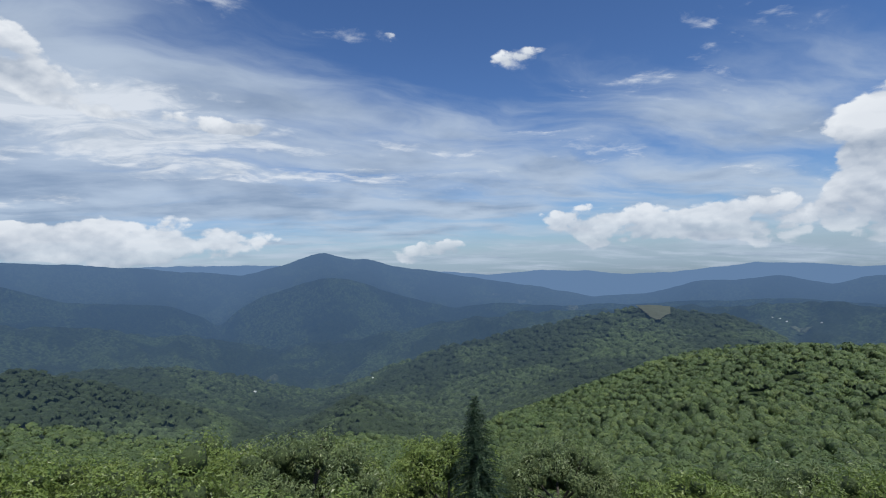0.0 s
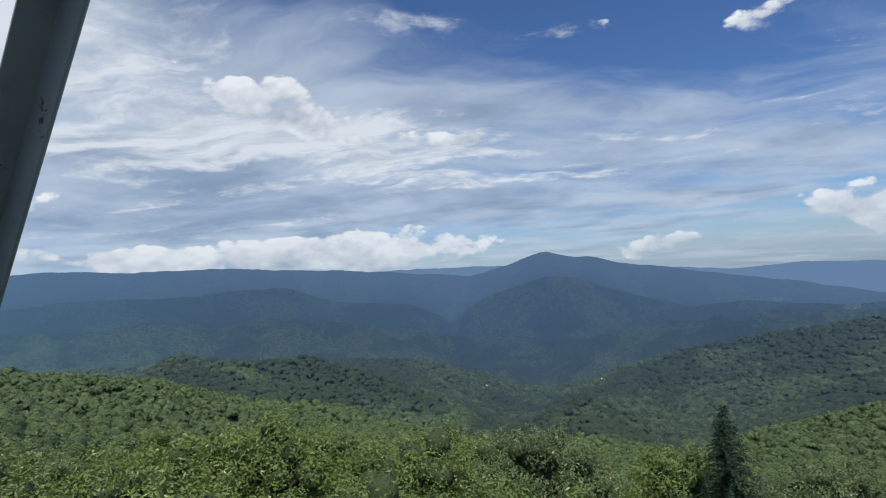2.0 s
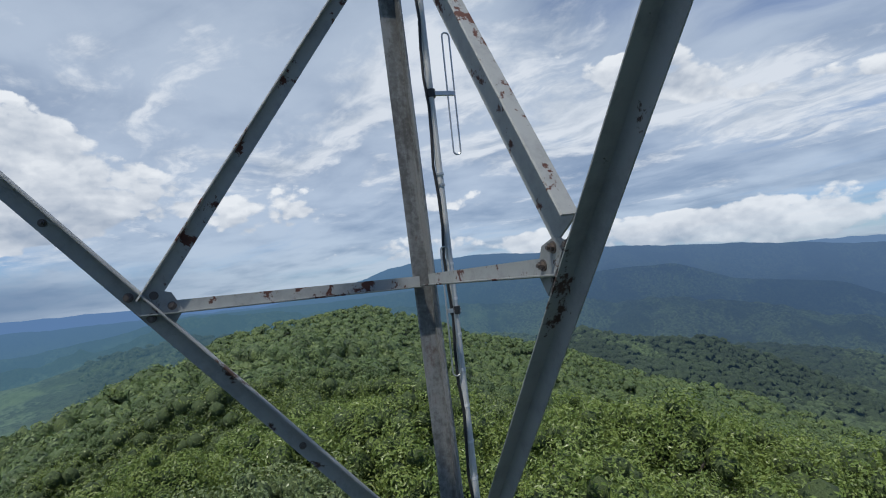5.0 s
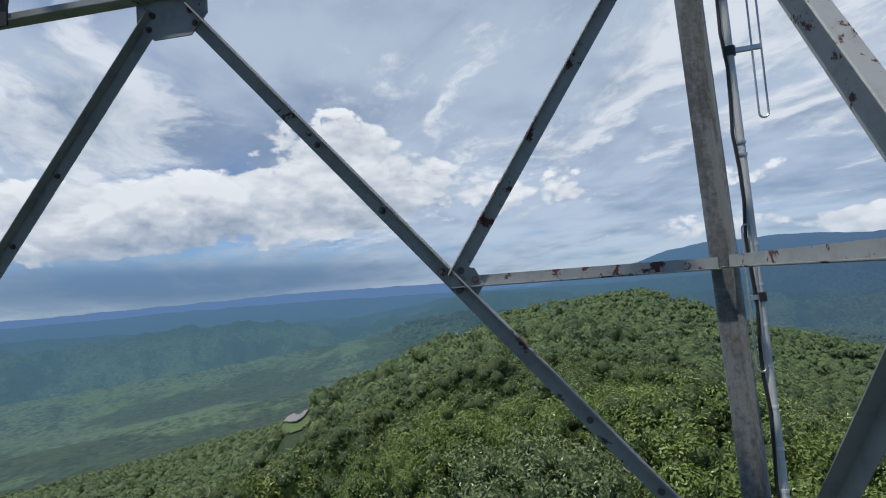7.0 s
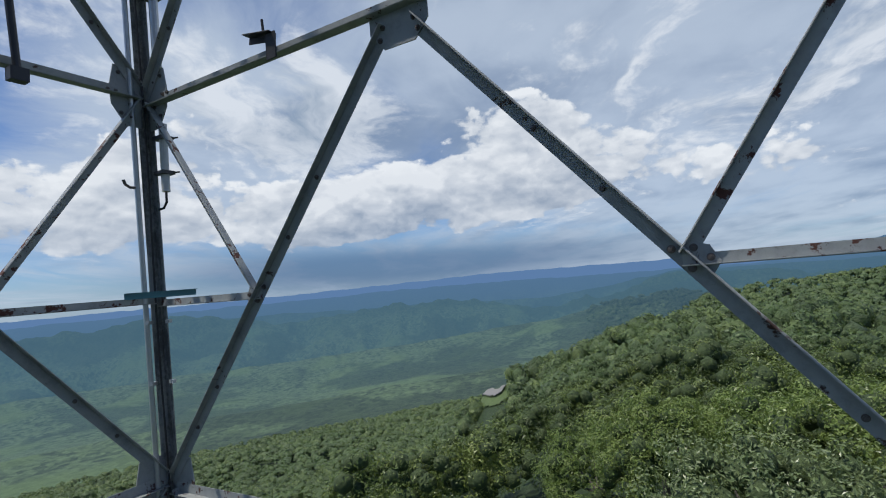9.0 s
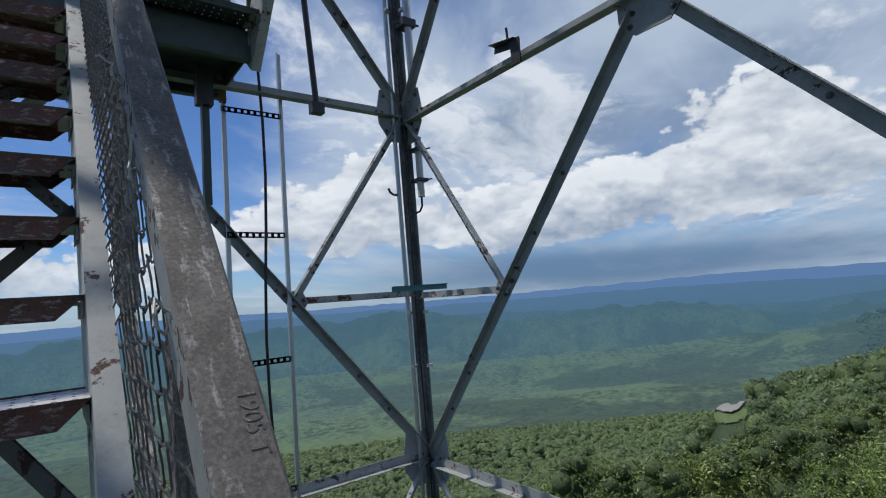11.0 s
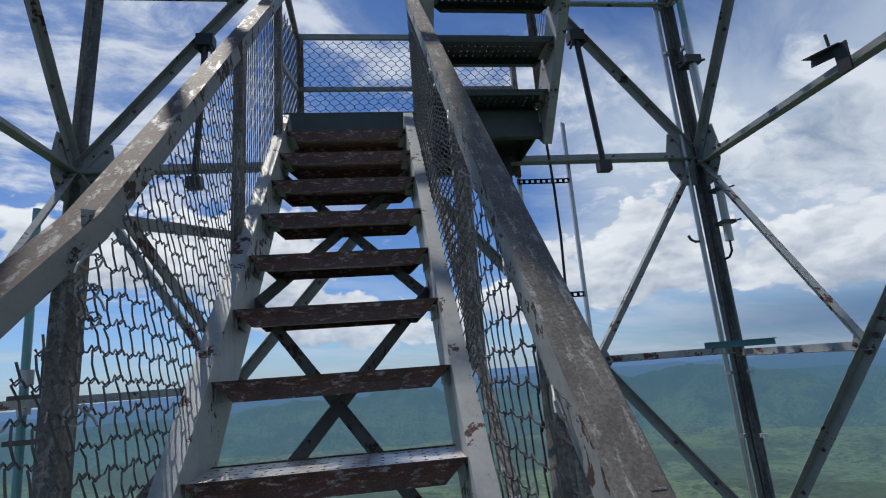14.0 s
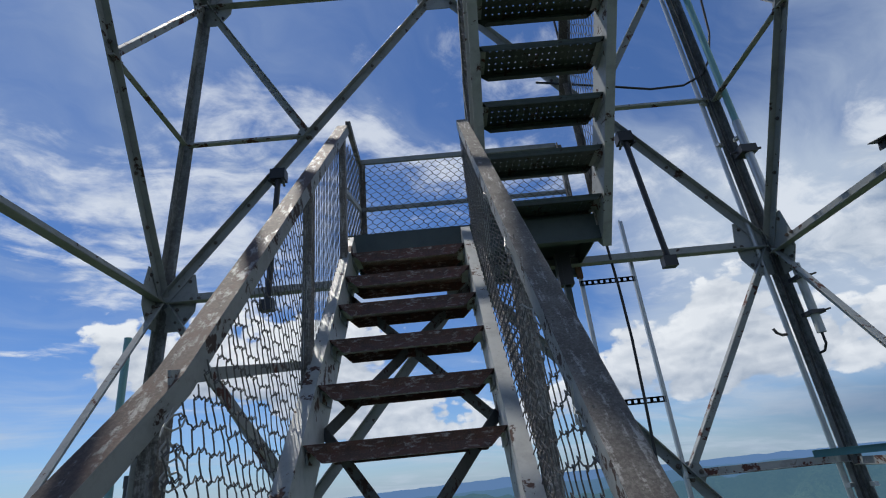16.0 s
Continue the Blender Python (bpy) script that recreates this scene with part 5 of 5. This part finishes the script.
# ---------------------------------------------------------------- near trees
def leaf_cloud(rng, centers, radii, per, size, corners=4):
    """Rhombic leaves scattered through clumps; returns vertices and four-sided faces."""
    n = len(centers) * per
    c = np.repeat(centers, per, 0)
    rad = np.repeat(radii, per)
    d = rng.normal(size=(n, 3))
    d /= np.linalg.norm(d, axis=1, keepdims=True)
    p = c + d * (rad * rng.uniform(0.62, 1.0, n) ** 0.5)[:, None]
    nrm = d + rng.normal(scale=0.32, size=(n, 3)) + np.array([0, 0, 0.30])
    nrm /= np.linalg.norm(nrm, axis=1, keepdims=True)
    a = np.cross(nrm, rng.normal(size=(n, 3)))
    a /= np.linalg.norm(a, axis=1, keepdims=True)
    b = np.cross(nrm, a)
    s = size * rng.uniform(0.7, 1.35, n)[:, None]
    droop = nrm * s * 0.18
    if corners == 3:
        v = np.stack([p - a * s, p + b * s * 0.8 + a * s * rng.uniform(-0.5, 0.5, (n, 1)), p + a * s], 1).reshape(-1, 3)
        return v, np.arange(n * 3).reshape(-1, 3)
    v = np.stack([p - a * s, p + b * s * 0.45 + droop, p + a * s, p - b * s * 0.45 + droop], 1).reshape(-1, 3)
    return v, np.arange(n * 4).reshape(-1, 4)


def lumpy_ball(rng, centers, radii):
    v, f = icosphere(1)
    n = len(centers)
    vv = v[None] * (radii[:, None] * rng.uniform(0.82, 1.05, (n, len(v))))[..., None] + centers[:, None]
    return vv.reshape(-1, 3), (f[None] + (np.arange(n) * len(v))[:, None, None]).reshape(-1, 3)


def clump_centers(rng, width, tall, count):
    """Clumps over a broad uneven crown whose top stands at 0."""
    d = rng.normal(size=(count * 3, 3))
    d /= np.linalg.norm(d, axis=1, keepdims=True)
    d = d[d[:, 2] > -0.35][:count]
    u = rng.uniform(0.62, 1.0, len(d))
    c = d * u[:, None] * np.array([width, width, tall])
    c[:, 2] -= tall
    return c


def broadleaf(name, label, seed, width, tall, mat, per=135, size=0.084):
    """An oak-like tree: trunk, limbs, leafy crown; its top stands 10 m over its foot."""
    rng = np.random.RandomState(seed)
    ob = thing(name, label, "tree", "trees round the tower")
    c = clump_centers(rng, width, tall, 120) + np.array([0, 0, 9.2])
    r = rng.uniform(0.55, 0.95, len(c)) * width / 4.4
    v, f = leaf_cloud(rng, c, r, per, size)
    crown = new("crown", mesh_from("crown", v, f, mat, False))
    crown.parent = ob
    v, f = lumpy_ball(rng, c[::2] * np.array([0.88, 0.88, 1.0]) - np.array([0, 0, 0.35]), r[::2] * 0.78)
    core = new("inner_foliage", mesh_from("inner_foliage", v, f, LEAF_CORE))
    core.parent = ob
    bm = bmesh.new()
    fork = Vector((0.1, -0.1, 5.2))
    taper(bm, (0, 0, -3), fork, 0.26, 0.17)
    for i in range(7):
        t = Vector(c[i * 13])
        knee = fork.lerp(t, 0.5) + Vector((0, 0, -0.35))
        taper(bm, fork - Vector((0, 0, 0.15)), knee, 0.12, 0.07)
        taper(bm, knee, t, 0.07, 0.025)
    part("trunk", bm, BARK, ob)
    return ob


def taper(bm, p0, p1, r0, r1, sides=8):
    p0, p1 = Vector(p0), Vector(p1)
    a, b = frame_of(p1 - p0, (0.3, 0.8, 0.1))
    rings = [[bm.verts.new(p + (a * math.cos(i * math.tau / sides) + b * math.sin(i * math.tau / sides)) * r) for i in range(sides)] for p, r in ((p0, r0), (p1, r1))]
    for i in range(sides):
        bm.faces.new((rings[0][i], rings[0][(i + 1) % sides], rings[1][(i + 1) % sides], rings[1][i]))
    bm.faces.new(rings[1])


KINDS = [broadleaf("broadleaf_tree", "green oak tree with a broad dense crown below the tower", 21, 4.6, 3.1, LEAF),
         broadleaf("broadleaf_tree", "green oak tree with an uneven crown below the tower", 22, 4.1, 3.4, LEAF),
         broadleaf("broadleaf_tree", "pale green tree with glossy leaves below the tower", 23, 4.2, 2.9, LEAF_PALE),
         broadleaf("broadleaf_tree", "rounded green tree with a thick crown below the tower", 24, 3.7, 3.0, LEAF)]
TOPS = [(-60, -21), (-28, -20), (-19, -21.8), (-10, -19.7), (-4, -19.2), (2, -20.5), (10, -18.6), (19, -18.6), (27, -18.2), (33, -17.4), (38, -17), (45, -16), (52, -13.7), (58, -15.2), (64, -14.6),
        (73, -12.4), (78, -12.6), (86, -13.6), (95, -14.5), (110, -19), (130, -24), (160, -27)]
tree_rng = np.random.RandomState(5)
spots = []
for r, step, drop, first, last in ((36, 12.0, -2.2, -54, 112), (28.0, 13.0, -2.9, -46, 106), (20.5, 17.0, 1.6, -48, 92)):
    az = first
    while az < last:
        spots.append((az + tree_rng.uniform(-1.5, 1.5), r * tree_rng.uniform(0.93, 1.07), drop + tree_rng.uniform(-0.3, 1.2)))
        az += step
spots = [s for s in spots if not (abs(s[0] - 2.2) < 11.0 and s[1] < 30)]
for i, (az, r, drop) in enumerate(spots):
    el = np.interp(az, [t[0] for t in TOPS], [t[1] for t in TOPS]) - drop
    top = EYE + r * math.tan(radians(el))
    kind = KINDS[[0, 1, 3, 2, 0, 3, 1][i % 7] if not -14 < az < 0 else 2]
    h = heading(az) * r
    s = tree_rng.uniform(0.88, 1.15)
    m = pose(h.x, h.y, top - 9.6 * s, 0, 0, tree_rng.uniform(0, 360)) @ Matrix.Scale(s, 4)
    if i < 4:
        kind = KINDS[i]
        kind.matrix_world = m
        kind.scale = (s, s, s)
    else:
        o = copy_thing(kind, pose(0, 0, 0))
        o.matrix_basis = m


def spruce(az, r, top, foot):
    """A narrow dark conifer with drooping boughs."""
    rng = np.random.RandomState(8)
    ob = thing("spruce_tree", "dark green spruce standing out above the oaks", "tree")
    h = heading(az) * r
    ob.location = (h.x, h.y, 0)
    bm = bmesh.new()
    taper(bm, (0, 0, foot), (0, 0, top - 0.2), 0.16, 0.012)
    part("trunk", bm, BARK, ob)
    verts, z = [], top
    n = 0
    while z > foot + 2.5:
        d = top - z
        reach = 0.13 + 0.44 * d ** 0.85
        for _ in range(10):
            a = rng.uniform(0, math.tau)
            out = np.array([math.cos(a), math.sin(a), 0.0])
            side = np.array([-out[1], out[0], 0.0])
            length = reach * rng.uniform(0.7, 1.15)
            steps = max(3, int(length / 0.07))
            for q in range(steps):
                u = (q + 0.5) / steps
                p = out * length * u + np.array([0, 0, z + 0.10 * math.sin(u * 2.2) - 0.30 * length * u * u])
                for _k in range(4):
                    w = side * rng.choice([-1, 1]) * rng.uniform(0.5, 1.0) + out * rng.uniform(0.1, 0.9) + np.array([0, 0, rng.uniform(-0.35, 0.25)])
                    w = w / np.linalg.norm(w) * (0.05 + 0.13 * (1 - u) * min(1, length)) * rng.uniform(0.7, 1.3)
                    t = np.cross(w, rng.normal(size=3))
                    t = t / np.linalg.norm(t) * 0.026
                    verts += [p - t, p + w * 0.6 - t * 0.8, p + w, p + t]
        z -= 0.085 + 0.012 * d
    verts = np.array(verts)
    o = new("bough", mesh_from("bough", verts, np.arange(len(verts)).reshape(-1, 4), NEEDLE, False))
    o.parent = ob
    return ob


spruce(2.1, 22.5, EYE + 22.5 * math.tan(radians(-14.1)), 0.0)


# crowns of leaves on the near slope, farther than the single trees
def leafy_woods(name, r0, r1, az0, az1, spacing, per, size, mat, label, seed):
    rng = np.random.RandomState(seed)
    n = int(math.pi * (r1 * r1 - r0 * r0) * (az1 - az0) / 360 / spacing ** 2)
    r = np.sqrt(rng.uniform(r0 * r0, r1 * r1, n))
    az = rng.uniform(az0, az1, n)
    keep = ~((np.abs(az - 115.4) < 2.0) & (r > 150))
    r, az, n = r[keep], az[keep], int(keep.sum())
    c = np.stack([-np.sin(np.radians(az)) * r, np.cos(np.radians(az)) * r, land(az, r) + rng.uniform(4.6, 8.0, n)], 1)
    k = 30
    d = rng.normal(size=(n, k, 3))
    d /= np.linalg.norm(d, axis=2, keepdims=True)
    d[..., 2] = np.abs(d[..., 2]) * 1.1 - 0.25
    w = spacing * rng.uniform(0.44, 0.68, n)
    cc = (c[:, None] + d * w[:, None, None] * 0.88).reshape(-1, 3)
    rr = np.repeat(w, k) * rng.uniform(0.24, 0.36, n * k)
    v, f = leaf_cloud(rng, cc, rr, per, size, 3)
    ob = tagged(new(name, mesh_from(name, v, f, mat, False)), label, "woods", kind="stuff")
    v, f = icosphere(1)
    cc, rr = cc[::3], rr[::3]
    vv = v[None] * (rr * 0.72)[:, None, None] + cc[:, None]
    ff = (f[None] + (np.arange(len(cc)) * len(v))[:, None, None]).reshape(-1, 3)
    core = tagged(new("inner_woodland", mesh_from("inner_woodland", vv.reshape(-1, 3), ff, LEAF_CORE)), "crown cores of the wooded slope, leaf shade put into the colour", "woods", kind="stuff")
    return ob


SLOPE = "leafy oak crowns crowding the slope below the tower"
leafy_woods("leafy_woodland", 43, 95, 44, 132, 6.6, 54, 0.165, LEAF_MID, SLOPE, 31)
leafy_woods("leafy_woodland", 95, 190, 44, 132, 7.0, 26, 0.28, LEAF_FAR, SLOPE, 32)
leafy_woods("leafy_woodland", 43, 110, -55, 44, 5.8, 36, 0.18, LEAF_MID, SLOPE, 33)
leafy_woods("leafy_woodland", 110, 190, -55, 44, 6.4, 18, 0.33, LEAF_FAR, SLOPE, 34)


# ---------------------------------------------------------------- the lot, the meadow and the far farm
def drape(name, az0, az1, r0, r1, lift, mat, label, category, shape=None, n=14, kind="structure"):
    """A patch that follows the land."""
    A, Rr = np.meshgrid(np.linspace(az0, az1, n), np.linspace(r0, r1, n))
    Z = land(A, Rr) + lift
    v = np.stack([-np.sin(np.radians(A)) * Rr, np.cos(np.radians(A)) * Rr, Z], 2).reshape(-1, 3)
    i = np.arange(n - 1)[:, None] * n + np.arange(n - 1)[None]
    f = np.stack([i, i + n, i + n + 1, i + 1], 2).reshape(-1, 4)
    if shape is not None:
        u = (f % n).mean(1) / (n - 1) * 2 - 1
        w = (f // n).mean(1) / (n - 1) * 2 - 1
        f = f[shape(u, w)]
    return tagged(new(name, mesh_from(name, v, f, mat)), label, category, kind=kind)


drape("lawn", 113.3, 117.5, 225, 296, 0.6, GRASS, "mown grass round a small parking lot", "grass", lambda u, w: u * u + w * w < 1.0, 24)
drape("road", 113.9, 116.8, 236, 284, 1.6, ROAD, "pale gravel parking loop in a clearing", "road", lambda u, w: (u * u + w * w < 0.95) & ~((u + 0.25) ** 2 + (w + 0.2) ** 2 < 0.16), 30)
drape("meadow", -18.2, -15.0, 1625, 1752, 11.0, BALD, "dry grassy bald on a wooded hilltop", "meadow", lambda u, w: (w > 1.7 * u - 0.9) & (w > -2.2 * u - 2.2 + 0.25 * np.sin(9 * w)) & (w > -0.75 + 0.2 * np.sin(6 * u)), 26)


def farmhouse(az, r, size, label):
    h = heading(az) * r
    z = float(land(az, r)) + 5.0
    ob = thing("farmhouse", label, "house", "far houses", at=(h.x, h.y, z))
    part("walls", box(bmesh.new(), (-size, -size * 0.6, 0), (size, size * 0.6, size * 0.7)), WHITE, ob)
    bm = bmesh.new()
    prism(bm, (-size * 1.05, 0, 0), (size * 1.05, 0, 0), [(-size * 0.7, size * 0.7), (size * 0.7, size * 0.7), (0, size * 1.15)], Vector((0, 1, 0)), Vector((0, 0, 1)))
    part("roof", bm, TAPE, ob)
    return ob


farmhouse(25.3, 1600, 4.5, "small white farmhouse far down in the valley")
farmhouse(13.1, 1655, 4.0, "white farmhouse beside the valley road")
for az, r, size in ((-28.0, 2530, 3.2), (-27.5, 2560, 2.4), (-30.6, 2545, 2.6), (-26.9, 2548, 2.2)):
    farmhouse(az, r, size, "small white house of a far village in the haze")


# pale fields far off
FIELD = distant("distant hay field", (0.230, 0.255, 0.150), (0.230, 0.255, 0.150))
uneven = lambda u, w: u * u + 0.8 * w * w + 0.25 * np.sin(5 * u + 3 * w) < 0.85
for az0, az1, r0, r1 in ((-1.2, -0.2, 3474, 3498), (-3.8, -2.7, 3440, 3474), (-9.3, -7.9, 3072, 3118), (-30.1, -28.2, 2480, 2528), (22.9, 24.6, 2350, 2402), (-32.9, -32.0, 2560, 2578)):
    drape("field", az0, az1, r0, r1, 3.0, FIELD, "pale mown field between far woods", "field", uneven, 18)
